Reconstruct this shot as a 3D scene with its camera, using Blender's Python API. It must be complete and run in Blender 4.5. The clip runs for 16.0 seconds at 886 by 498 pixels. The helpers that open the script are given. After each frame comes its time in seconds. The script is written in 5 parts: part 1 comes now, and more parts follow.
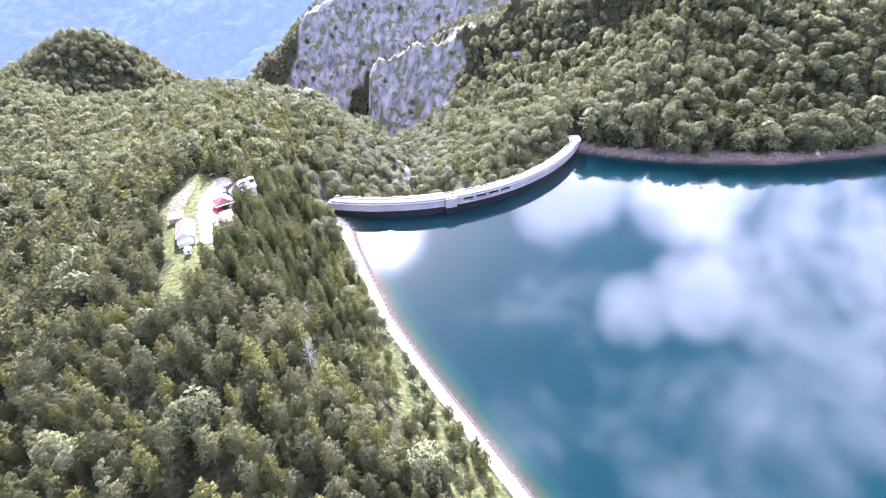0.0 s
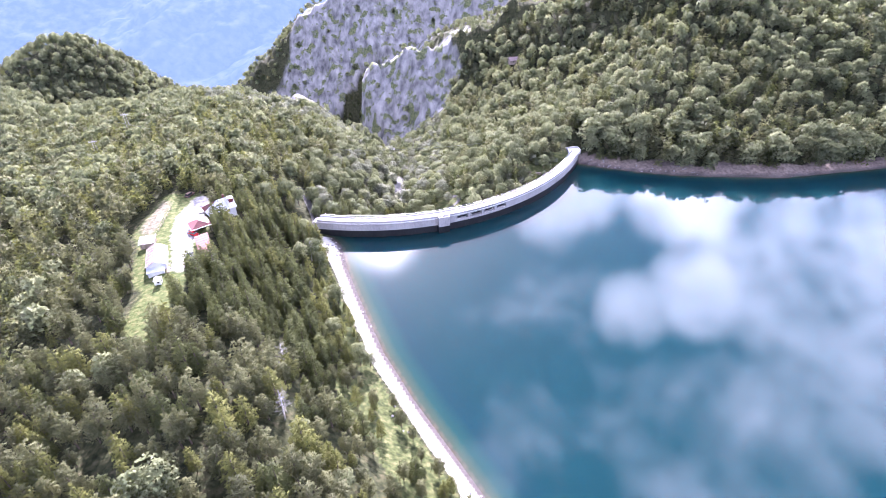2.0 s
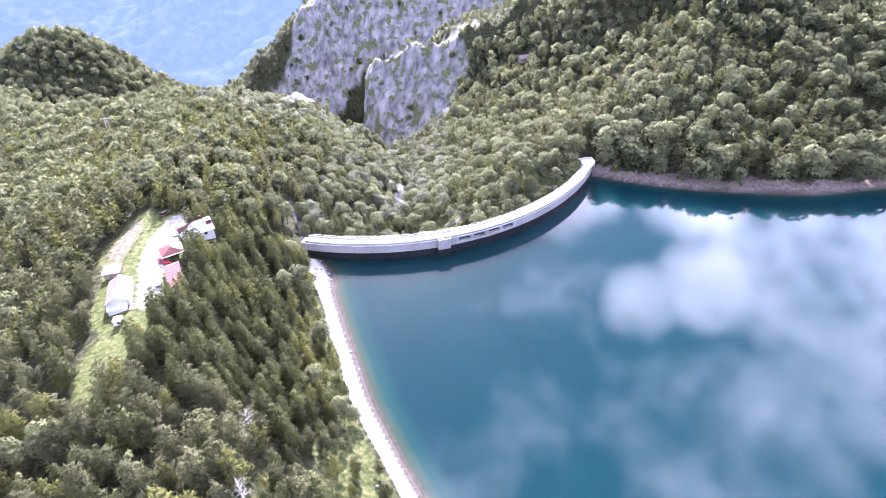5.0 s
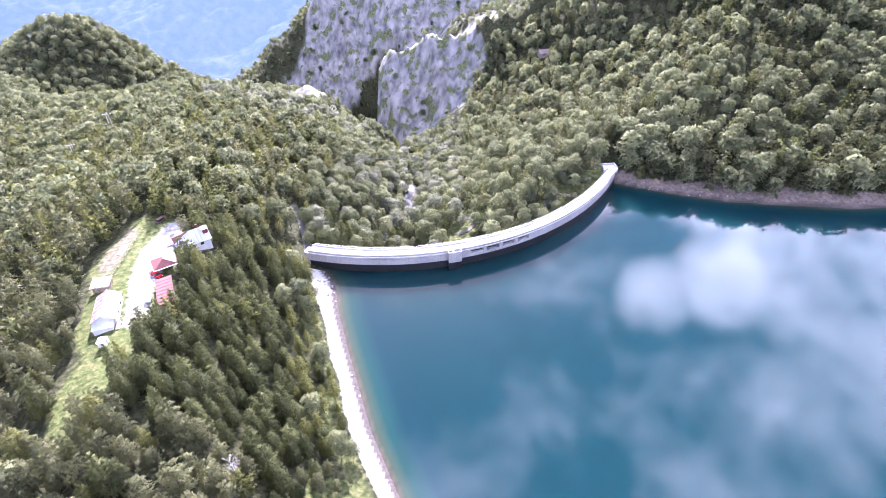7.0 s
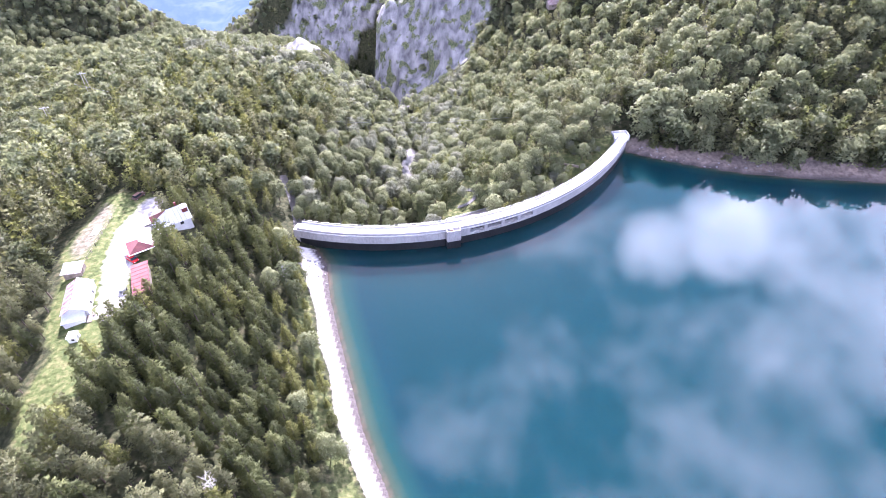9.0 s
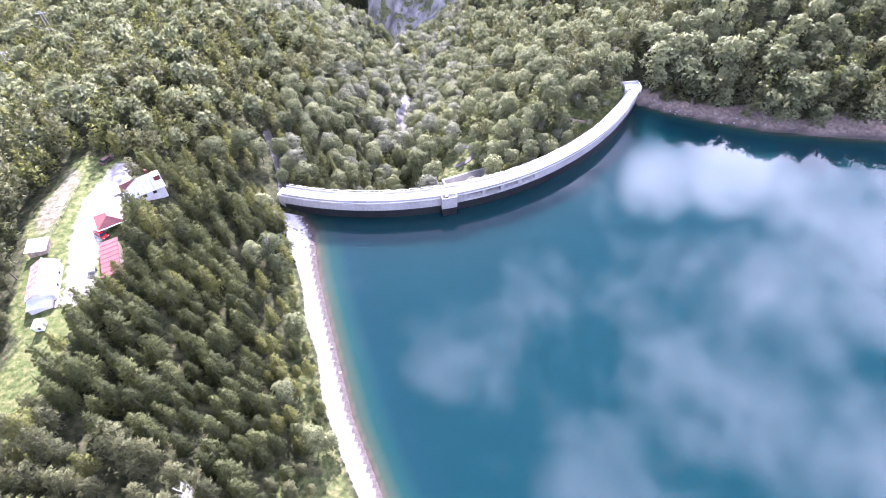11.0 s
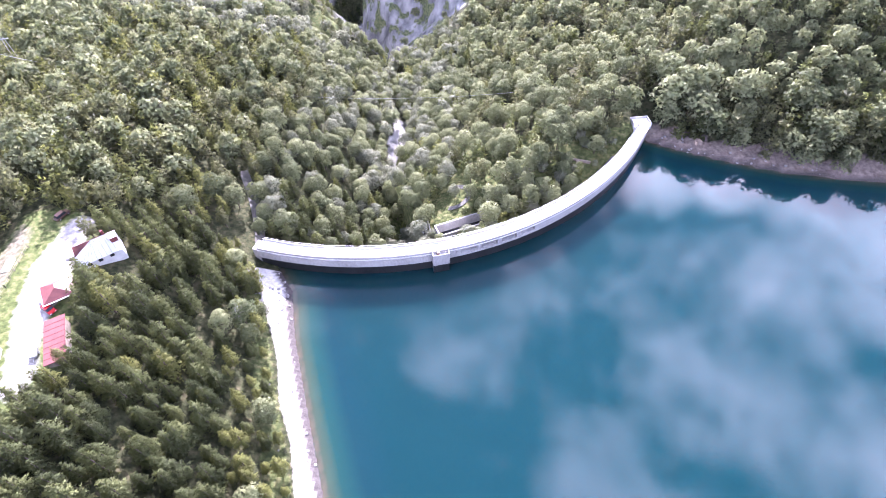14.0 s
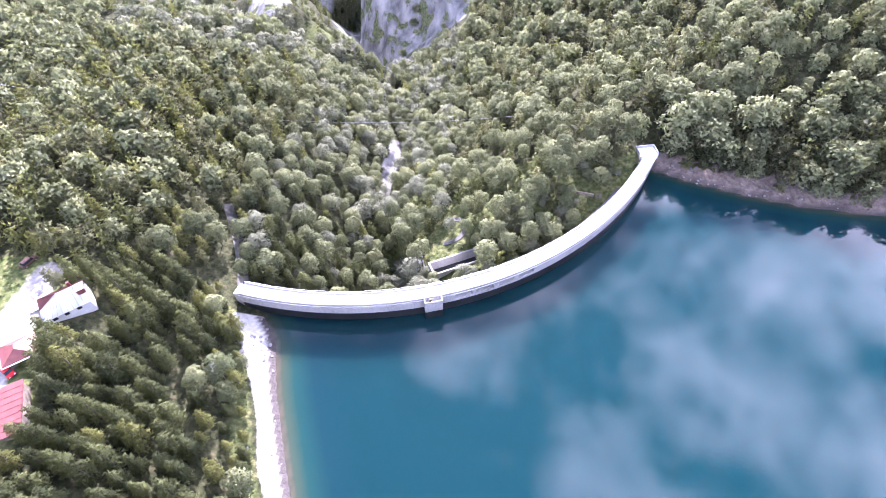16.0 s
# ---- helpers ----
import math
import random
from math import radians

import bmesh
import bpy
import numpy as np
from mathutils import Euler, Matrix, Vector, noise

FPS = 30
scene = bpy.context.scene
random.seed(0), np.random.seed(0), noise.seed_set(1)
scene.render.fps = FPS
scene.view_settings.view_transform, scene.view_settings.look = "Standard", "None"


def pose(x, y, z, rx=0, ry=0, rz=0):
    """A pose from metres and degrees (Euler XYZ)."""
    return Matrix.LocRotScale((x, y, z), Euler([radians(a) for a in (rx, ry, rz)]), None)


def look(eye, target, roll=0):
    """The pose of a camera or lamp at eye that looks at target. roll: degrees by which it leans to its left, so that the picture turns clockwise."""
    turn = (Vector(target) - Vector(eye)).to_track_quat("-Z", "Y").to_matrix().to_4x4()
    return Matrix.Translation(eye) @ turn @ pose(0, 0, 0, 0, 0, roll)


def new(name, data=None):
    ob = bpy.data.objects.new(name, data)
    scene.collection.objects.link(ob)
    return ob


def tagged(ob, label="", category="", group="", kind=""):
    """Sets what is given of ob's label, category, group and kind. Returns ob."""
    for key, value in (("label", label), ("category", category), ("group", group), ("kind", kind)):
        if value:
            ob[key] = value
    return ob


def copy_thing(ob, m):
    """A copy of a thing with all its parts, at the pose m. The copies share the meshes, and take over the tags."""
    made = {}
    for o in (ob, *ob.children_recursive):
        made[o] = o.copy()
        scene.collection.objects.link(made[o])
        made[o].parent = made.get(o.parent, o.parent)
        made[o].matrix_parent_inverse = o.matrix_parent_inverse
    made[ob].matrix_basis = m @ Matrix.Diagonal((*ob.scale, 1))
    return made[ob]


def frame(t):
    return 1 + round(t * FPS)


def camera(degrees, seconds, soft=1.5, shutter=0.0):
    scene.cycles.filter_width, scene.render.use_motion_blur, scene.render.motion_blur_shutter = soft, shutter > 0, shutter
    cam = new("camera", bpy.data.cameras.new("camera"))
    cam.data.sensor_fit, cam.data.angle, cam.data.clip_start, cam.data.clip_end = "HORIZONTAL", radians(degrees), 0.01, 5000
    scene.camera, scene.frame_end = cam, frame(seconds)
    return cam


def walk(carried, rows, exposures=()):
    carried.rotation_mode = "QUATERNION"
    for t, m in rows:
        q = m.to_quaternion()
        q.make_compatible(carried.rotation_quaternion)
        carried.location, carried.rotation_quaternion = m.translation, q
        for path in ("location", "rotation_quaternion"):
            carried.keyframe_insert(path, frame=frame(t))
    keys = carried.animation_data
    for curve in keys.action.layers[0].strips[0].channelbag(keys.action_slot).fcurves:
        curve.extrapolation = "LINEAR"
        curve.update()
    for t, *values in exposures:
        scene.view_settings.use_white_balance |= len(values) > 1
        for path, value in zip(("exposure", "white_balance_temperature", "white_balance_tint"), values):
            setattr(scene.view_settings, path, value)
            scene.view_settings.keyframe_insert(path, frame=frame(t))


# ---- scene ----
cam = camera(80.5, 16.0, soft=0.65)

PATH = [
    (0, (1.212, 0.953, 126.217), (1.169, 2.584, 125.061), -1.2),
    (0.5, (1.727, 4.92, 126.219), (1.686, 6.551, 125.061), -1.2),
    (1, (2.147, 8.817, 126.146), (2.108, 10.449, 124.99), -1.2),
    (1.5, (2.655, 12.847, 126.156), (2.619, 14.478, 124.999), -1.2),
    (2, (3.151, 16.931, 126.159), (3.117, 18.562, 125.002), -1.2),
    (2.5, (3.637, 21.086, 126.039), (3.604, 22.718, 124.882), -1.2),
    (3, (4.098, 25.332, 125.976), (4.068, 26.962, 124.818), -1.2),
    (3.5, (4.631, 29.359, 126.043), (4.603, 30.985, 124.878), -1.2),
    (6, (6.574, 48.988, 125.67), (6.475, 50.583, 124.467), -1.2),
    (6.5, (6.565, 52.76, 125.64), (6.456, 54.348, 124.429), -1.2),
    (7, (6.825, 56.61, 125.592), (6.707, 58.19, 124.371), -1.2),
    (7.5, (7.007, 60.415, 125.509), (6.885, 61.986, 124.277), -1.1),
    (8, (7.133, 64.154, 125.344), (7.011, 65.694, 124.074), -1.1),
    (8.5, (7.22, 67.941, 125.292), (7.098, 69.442, 123.976), -1.2),
    (9, (7.446, 71.831, 125.297), (7.324, 73.292, 123.937), -1.2),
    (11.3, (7.941, 90.022, 125.666), (7.832, 91.294, 124.126), -1.1),
    (11.5, (8.035, 91.513, 125.671), (7.926, 92.785, 124.131), -1.1),
    (12, (8.388, 95.551, 125.715), (8.277, 96.824, 124.176), -1.1),
    (12.5, (8.598, 99.696, 125.7), (8.481, 100.968, 124.161), -1.1),
    (13, (8.538, 103.873, 125.903), (8.426, 105.143, 124.363), -1.0),
    (13.5, (8.768, 108.043, 126.167), (8.655, 109.311, 124.624), -1.0),
    (14, (8.841, 112.447, 126.399), (8.731, 113.711, 124.853), -0.9),
    (14.5, (9.034, 116.752, 126.614), (8.924, 118.014, 125.066), -0.9),
    (15, (9.18, 120.938, 126.834), (9.071, 122.198, 125.285), -0.9),
    (15.5, (9.691, 125.158, 127.086), (9.577, 126.415, 125.534), -1.0),
    (16, (10.676, 129.052, 127.407), (10.552, 130.307, 125.855), -1.3),
]
walk(cam, [(t, look(eye, target, roll)) for t, eye, target, roll in PATH], exposures=((0.0, 2.78, 5580, 37), (9.0, 2.83, 5560, 37), (16.0, 2.90, 5540, 37)))

# ---- world, sun ----
SUN_ELEV, SUN_AZ = 33.5, 8.4          # degrees above the horizon; degrees west of +y
world = bpy.data.worlds.new("world")
scene.world = world
world.use_nodes = True
wn, wl = world.node_tree.nodes, world.node_tree.links
wn.clear()
w_out = wn.new("ShaderNodeOutputWorld")
w_bg = wn.new("ShaderNodeBackground")
sky = wn.new("ShaderNodeTexSky")
sky.sky_type = "NISHITA"
sky.sun_disc = False
sky.sun_elevation = radians(SUN_ELEV)
sky.sun_rotation = radians(-SUN_AZ)
sky.altitude = 700
sky.dust_density = 1.5
w_co = wn.new("ShaderNodeTexCoord")
w_map = wn.new("ShaderNodeMapping")
w_map.inputs["Location"].default_value = (0.75, -0.35, 0.2)
w_map.inputs["Scale"].default_value = (1.0, 1.0, 1.7)
w_noise = wn.new("ShaderNodeTexNoise")
w_noise.inputs["Scale"].default_value = 5.5
w_noise.inputs["Detail"].default_value = 8.0
w_noise.inputs["Roughness"].default_value = 0.62
w_noise.inputs["Distortion"].default_value = 0.2
w_ramp = wn.new("ShaderNodeValToRGB")
w_ramp.color_ramp.elements[0].position = 0.46
w_ramp.color_ramp.elements[1].position = 0.84
wl.new(w_co.outputs["Generated"], w_map.inputs["Vector"])
wl.new(w_map.outputs["Vector"], w_noise.inputs["Vector"])


def w_math(op, a, b):
    n = wn.new("ShaderNodeMath")
    n.operation = op
    for k, v in enumerate((a, b)):
        if isinstance(v, (int, float)):
            n.inputs[k].default_value = v
        else:
            wl.new(v, n.inputs[k])
    return n.outputs[0]


def towards(elev, az):
    e, a = radians(elev), radians(az)
    return (math.sin(a) * math.cos(e), math.cos(a) * math.cos(e), math.sin(e))


def w_near(elev, az, r_in, r_out):
    """1 near a direction of the sky, 0 away from it."""
    dot = wn.new("ShaderNodeVectorMath")
    dot.operation = "DOT_PRODUCT"
    dot.inputs[1].default_value = towards(elev, az)
    wl.new(w_co.outputs["Generated"], dot.inputs[0])
    r = wn.new("ShaderNodeMapRange")
    r.interpolation_type = "SMOOTHSTEP"
    r.inputs["From Min"].default_value, r.inputs["From Max"].default_value = math.cos(radians(r_out)), math.cos(radians(r_in))
    wl.new(dot.outputs["Value"], r.inputs["Value"])
    return r.outputs["Result"]


# drifting cumulus: height, bearing from +y, size, thickness
CLOUDS = [(28.5, 14, 5, 0.75), (26.5, 27, 5, 0.8), (29, 41, 6, 0.6), (39.5, 24.5, 3.2, 0.85), (36, 31, 4, 0.85), (33, 36, 5, 0.55), (35, 45, 7, 0.5), (42, 47, 7, 0.5), (48, 40, 7, 0.4), (52, 27, 7, 0.3), (60, 18, 7, 0.36), (56, 45, 8, 0.5), (66, 44, 8, 0.45), (61, -4, 5, 0.3), (50, 42, 20, 0.33), (40, 75, 14, 0.6), (25, -70, 12, 0.6), (45, 150, 16, 0.6), (30, -140, 14, 0.6)]
w_cov = 0.0
for elev_, az_, size_, thick_ in CLOUDS:
    w_cov = w_math("MAXIMUM", w_math("MULTIPLY", w_near(elev_, az_, size_ * 0.35, size_ * 1.7), thick_), w_cov)
wl.new(w_math("ADD", w_math("MULTIPLY", w_noise.outputs["Fac"], 0.75), w_math("MULTIPLY", w_cov, 0.42)), w_ramp.inputs["Fac"])
w_mix = wn.new("ShaderNodeMix")
w_mix.data_type = "RGBA"
w_mix.inputs["B"].default_value = (45.0, 45.6, 47.0, 1)
wl.new(w_ramp.outputs["Color"], w_mix.inputs["Factor"])
wl.new(sky.outputs["Color"], w_mix.inputs["A"])
# bright thin cloud round the sun
w_halo = wn.new("ShaderNodeMix")
w_halo.data_type = "RGBA"
w_halo.inputs["B"].default_value = (92.0, 90.0, 87.0, 1)
wl.new(w_math("POWER", w_near(SUN_ELEV - 0.6, -SUN_AZ - 0.8, 0.5, 6.5), 2.5), w_halo.inputs["Factor"])
wl.new(w_mix.outputs["Result"], w_halo.inputs["A"])
wl.new(w_halo.outputs["Result"], w_bg.inputs["Color"])
w_bg.inputs["Strength"].default_value = 0.062
wl.new(w_bg.outputs["Background"], w_out.inputs["Surface"])

sun_data = bpy.data.lights.new("sun", "SUN")
sun_data.energy = 5.0
sun_data.angle = radians(0.6)
sun_data.color = (1.0, 0.95, 0.86)
sun = new("sun", sun_data)
s_dir = Vector((-math.sin(radians(SUN_AZ)) * math.cos(radians(SUN_ELEV)), math.cos(radians(SUN_AZ)) * math.cos(radians(SUN_ELEV)), math.sin(radians(SUN_ELEV))))
sun.matrix_world = look(s_dir * 900, (0, 0, 0))


# ---- materials ----
def rgba(c):
    return (c[0], c[1], c[2], 1.0)


def nodes_of(name):
    m = bpy.data.materials.new(name)
    m.use_nodes = True
    nt = m.node_tree
    nt.nodes.clear()
    return m, nt.nodes, nt.links


def surface(name, dark, light, rough=0.8, scale=1.0, fine=12.0, bump=0.3, metal=0.0, bump_dist=0.05, third=None, stretch=(1, 1, 1)):
    """Two scales of noise between two or three real colours, with a fine relief."""
    m, n, l = nodes_of(name)
    out, bs = n.new("ShaderNodeOutputMaterial"), n.new("ShaderNodeBsdfPrincipled")
    co, mp = n.new("ShaderNodeTexCoord"), n.new("ShaderNodeMapping")
    mp.inputs["Scale"].default_value = stretch
    a, b = n.new("ShaderNodeTexNoise"), n.new("ShaderNodeTexNoise")
    a.inputs["Scale"].default_value, a.inputs["Detail"].default_value = scale, 5
    b.inputs["Scale"].default_value, b.inputs["Detail"].default_value = fine, 4
    mx = n.new("ShaderNodeMath")
    mx.operation = "MULTIPLY_ADD"
    mx.inputs[1].default_value = 0.45
    add = n.new("ShaderNodeMath")
    add.operation = "MULTIPLY"
    add.inputs[1].default_value = 0.6
    ramp = n.new("ShaderNodeValToRGB")
    e = ramp.color_ramp.elements
    e[0].position, e[0].color = 0.36, rgba(dark)
    e[1].position, e[1].color = 0.66, rgba(light)
    if third:
        k = e.new(0.5)
        k.color = rgba(third)
    bp = n.new("ShaderNodeBump")
    bp.inputs["Strength"].default_value = bump
    bp.inputs["Distance"].default_value = bump_dist
    l.new(co.outputs["Object"], mp.inputs["Vector"])
    l.new(mp.outputs["Vector"], a.inputs["Vector"])
    l.new(mp.outputs["Vector"], b.inputs["Vector"])
    l.new(a.outputs["Fac"], add.inputs[0])
    l.new(b.outputs["Fac"], mx.inputs[0])
    l.new(add.outputs[0], mx.inputs[2])
    l.new(mx.outputs[0], ramp.inputs["Fac"])
    l.new(ramp.outputs["Color"], bs.inputs["Base Color"])
    l.new(b.outputs["Fac"], bp.inputs["Height"])
    l.new(bp.outputs["Normal"], bs.inputs["Normal"])
    bs.inputs["Roughness"].default_value = rough
    bs.inputs["Metallic"].default_value = metal
    l.new(bs.outputs["BSDF"], out.inputs["Surface"])
    return m


def foliage(name, dark, light, through_colour, per_object=True, thin=0.36):
    """Leaves: reflect and let light through; each tree has its own tint, each leaf a little of its own."""
    m, n, l = nodes_of(name)
    out = n.new("ShaderNodeOutputMaterial")
    bs, tr, mix = n.new("ShaderNodeBsdfPrincipled"), n.new("ShaderNodeBsdfTranslucent"), n.new("ShaderNodeMixShader")
    geo = n.new("ShaderNodeNewGeometry")
    if per_object:
        src = n.new("ShaderNodeObjectInfo").outputs["Random"]
    else:
        at = n.new("ShaderNodeAttribute")
        at.attribute_name = "tint"
        src = at.outputs["Fac"]
    f = n.new("ShaderNodeMath")
    f.operation = "MULTIPLY_ADD"
    f.inputs[1].default_value = 0.35
    g = n.new("ShaderNodeMath")
    g.operation = "MULTIPLY"
    g.inputs[1].default_value = 0.65
    l.new(src, g.inputs[0])
    l.new(geo.outputs["Random Per Island"], f.inputs[0])
    l.new(g.outputs[0], f.inputs[2])
    nat, vt = n.new("ShaderNodeAttribute"), n.new("ShaderNodeVectorTransform")
    nat.attribute_name = "shell"
    vt.vector_type, vt.convert_from, vt.convert_to = "NORMAL", "OBJECT", "WORLD"
    l.new(nat.outputs["Vector"], vt.inputs["Vector"])
    l.new(vt.outputs["Vector"], bs.inputs["Normal"])
    l.new(vt.outputs["Vector"], tr.inputs["Normal"])
    ca, cb = n.new("ShaderNodeMix"), n.new("ShaderNodeMix")
    for c, p, q in ((ca, dark, light), (cb, [v * 0.8 for v in through_colour], through_colour)):
        c.data_type = "RGBA"
        c.inputs["A"].default_value, c.inputs["B"].default_value = rgba(p), rgba(q)
        l.new(f.outputs[0], c.inputs["Factor"])
    l.new(ca.outputs["Result"], bs.inputs["Base Color"])
    l.new(cb.outputs["Result"], tr.inputs["Color"])
    bs.inputs["Roughness"].default_value = 0.6
    bs.inputs["Specular IOR Level"].default_value = 0.1
    mix.inputs["Fac"].default_value = thin
    l.new(bs.outputs["BSDF"], mix.inputs[1])
    l.new(tr.outputs["BSDF"], mix.inputs[2])
    l.new(mix.outputs["Shader"], out.inputs["Surface"])
    return m


LEAF = {}
for kind_name, cols in {
    "spruce": ((0.032, 0.044, 0.022), (0.165, 0.182, 0.075), (0.26, 0.28, 0.07)),
    "pine": ((0.048, 0.056, 0.032), (0.225, 0.232, 0.115), (0.27, 0.27, 0.09)),
    "larch": ((0.125, 0.132, 0.042), (0.215, 0.222, 0.072), (0.30, 0.32, 0.08)),
    "broadleaf": ((0.066, 0.084, 0.042), (0.300, 0.315, 0.165), (0.36, 0.40, 0.16)),
    "willow": ((0.16, 0.17, 0.12), (0.28, 0.29, 0.20), (0.32, 0.35, 0.19)),
}.items():
    LEAF[kind_name] = (foliage(kind_name + "_leaves", *cols), foliage(kind_name + "_canopy", *cols, per_object=False))

M_bark = surface("bark", (0.06, 0.045, 0.035), (0.17, 0.13, 0.10), 0.9, 1.2, 9, 0.6)
M_dead = surface("dead_wood", (0.30, 0.28, 0.25), (0.5, 0.48, 0.44), 0.9, 1.2, 9, 0.4)
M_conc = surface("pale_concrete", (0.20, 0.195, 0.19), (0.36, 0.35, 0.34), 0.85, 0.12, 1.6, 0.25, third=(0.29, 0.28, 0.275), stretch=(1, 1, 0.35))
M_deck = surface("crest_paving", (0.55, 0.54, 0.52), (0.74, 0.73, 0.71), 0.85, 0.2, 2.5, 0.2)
# stained wet concrete; also the painted shade in the spillway bays
M_wet_and_shade = surface("stained_concrete_and_bay_shade", (0.004, 0.005, 0.006), (0.016, 0.017, 0.018), 0.5, 0.25, 2.0, 0.3, stretch=(1, 1, 0.3))
M_rail = surface("galvanised_steel", (0.35, 0.36, 0.37), (0.5, 0.51, 0.52), 0.45, 1, 20, 0.1, metal=0.8)
M_wall = surface("white_render", (0.45, 0.45, 0.45), (0.62, 0.62, 0.61), 0.9, 0.5, 8, 0.2)
M_redroof = surface("red_painted_sheet", (0.085, 0.020, 0.019), (0.16, 0.042, 0.037), 0.55, 0.6, 7, 0.2)
M_palesheet = surface("pale_metal_sheet", (0.33, 0.35, 0.38), (0.52, 0.53, 0.56), 0.45, 0.5, 5, 0.15)
M_rust = surface("rusty_sheet", (0.09, 0.05, 0.042), (0.36, 0.32, 0.31), 0.7, 0.9, 4, 0.3, third=(0.19, 0.12, 0.11))
M_wood = surface("weathered_timber", (0.12, 0.09, 0.07), (0.30, 0.25, 0.20), 0.85, 1.0, 9, 0.4)
M_glass = surface("dark_window_glass", (0.015, 0.018, 0.022), (0.03, 0.035, 0.04), 0.08, 1, 6, 0.02)
M_redcar = surface("red_car_paint", (0.42, 0.02, 0.02), (0.5, 0.03, 0.03), 0.25, 1, 9, 0.02)
M_brown = surface("dark_car_paint", (0.07, 0.035, 0.025), (0.10, 0.05, 0.04), 0.3, 1, 9, 0.02)
M_tyre = surface("tyre_rubber", (0.012, 0.012, 0.012), (0.025, 0.025, 0.025), 0.9, 2, 12, 0.2)
M_white = surface("white_panel", (0.68, 0.69, 0.69), (0.8, 0.8, 0.8), 0.4, 0.7, 6, 0.08)
M_stone = surface("pale_boulder", (0.13, 0.12, 0.115), (0.30, 0.28, 0.27), 0.9, 0.8, 6, 0.5)


# ---- the lie of the land ----
DAM_C, DAM_R = (-32.8, 316.8), 112.6       # centre and upstream radius of the arch
CREST = 7.8


def smooth(a, b, t):
    t = np.clip((t - a) / (b - a), 0, 1)
    return t * t * (3 - 2 * t)


def ripple(x, y, s, k=0):
    """Cheap rolling relief between -1 and 1."""
    return (np.sin(x / s + 1.3 * np.sin(y / (1.7 * s) + k)) + np.sin(y / (0.83 * s) + 1.7 * np.sin(x / (1.37 * s) + 2 * k)) + np.sin((x + y) / (0.61 * s) + k * 3.1)) / 3


def lattice(x, y, s, k=0):
    """Smooth value noise between 0 and 1, s metres to a cell."""
    x, y = np.asarray(x, float) / s + 37.1 * k, np.asarray(y, float) / s + 11.7 * k
    xi, yi = np.floor(x), np.floor(y)
    fx, fy = x - xi, y - yi
    fx, fy = fx * fx * (3 - 2 * fx), fy * fy * (3 - 2 * fy)

    def corner(a, b):
        v = np.sin(a * 127.1 + b * 311.7) * 43758.5453
        return v - np.floor(v)

    return (corner(xi, yi) * (1 - fx) + corner(xi + 1, yi) * fx) * (1 - fy) + (corner(xi, yi + 1) * (1 - fx) + corner(xi + 1, yi + 1) * fx) * fy


def ridged(x, y, s, k=0, octaves=4):
    """Sharp-crested relief between 0 and 1."""
    tot, amp = 0.0, 0.5
    for i in range(octaves):
        tot = tot + amp * (1 - np.abs(2 * lattice(x, y, s / 2 ** i, k + i) - 1))
        amp *= 0.5
    return tot


def gully_d(x, y):
    """Distance from the wooded gully in the rock mountain."""
    return np.abs(x - np.interp(y, [545, 576, 595, 610, 640, 700], [-122, -112, -100, -86, -58, -20])) + 45 * smooth(606, 632, y)


def spur_edge(y):
    """Where bare rock gives way to woods on the spur east of the gorge."""
    return np.interp(y, [395, 420, 450, 490, 540], [-62, -36, 2, 14, 22])


def shore_west(y):
    return np.interp(y, [-250, -60, 0, 40, 71, 92, 117, 137, 165, 182, 197, 206, 250, 282, 345, 430], [160, 108, 68, 42, 21.6, 8.2, -8, -19.4, -31.4, -38.4, -43, -50, -60, -66, -88, -120])


def shore_east(x):
    return np.interp(x, [40, 71, 80, 98, 118, 145, 172, 212, 240, 330, 500], [290, 272.5, 268.5, 262.5, 257.5, 254.8, 253.8, 260.5, 265, 262, 210])


def gorge_x(y):
    return np.interp(y, [190, 240, 262, 350, 450, 550, 650, 800, 1200], [-6, -13, -23, -22, -60, -105, -145, -185, -440])


def gorge_z(y):
    return np.interp(y, [190, 240, 262, 350, 450, 550, 650, 800, 1200, 1600], [-12, -13, -17, -36, -66, -104, -145, -230, -420, -520])


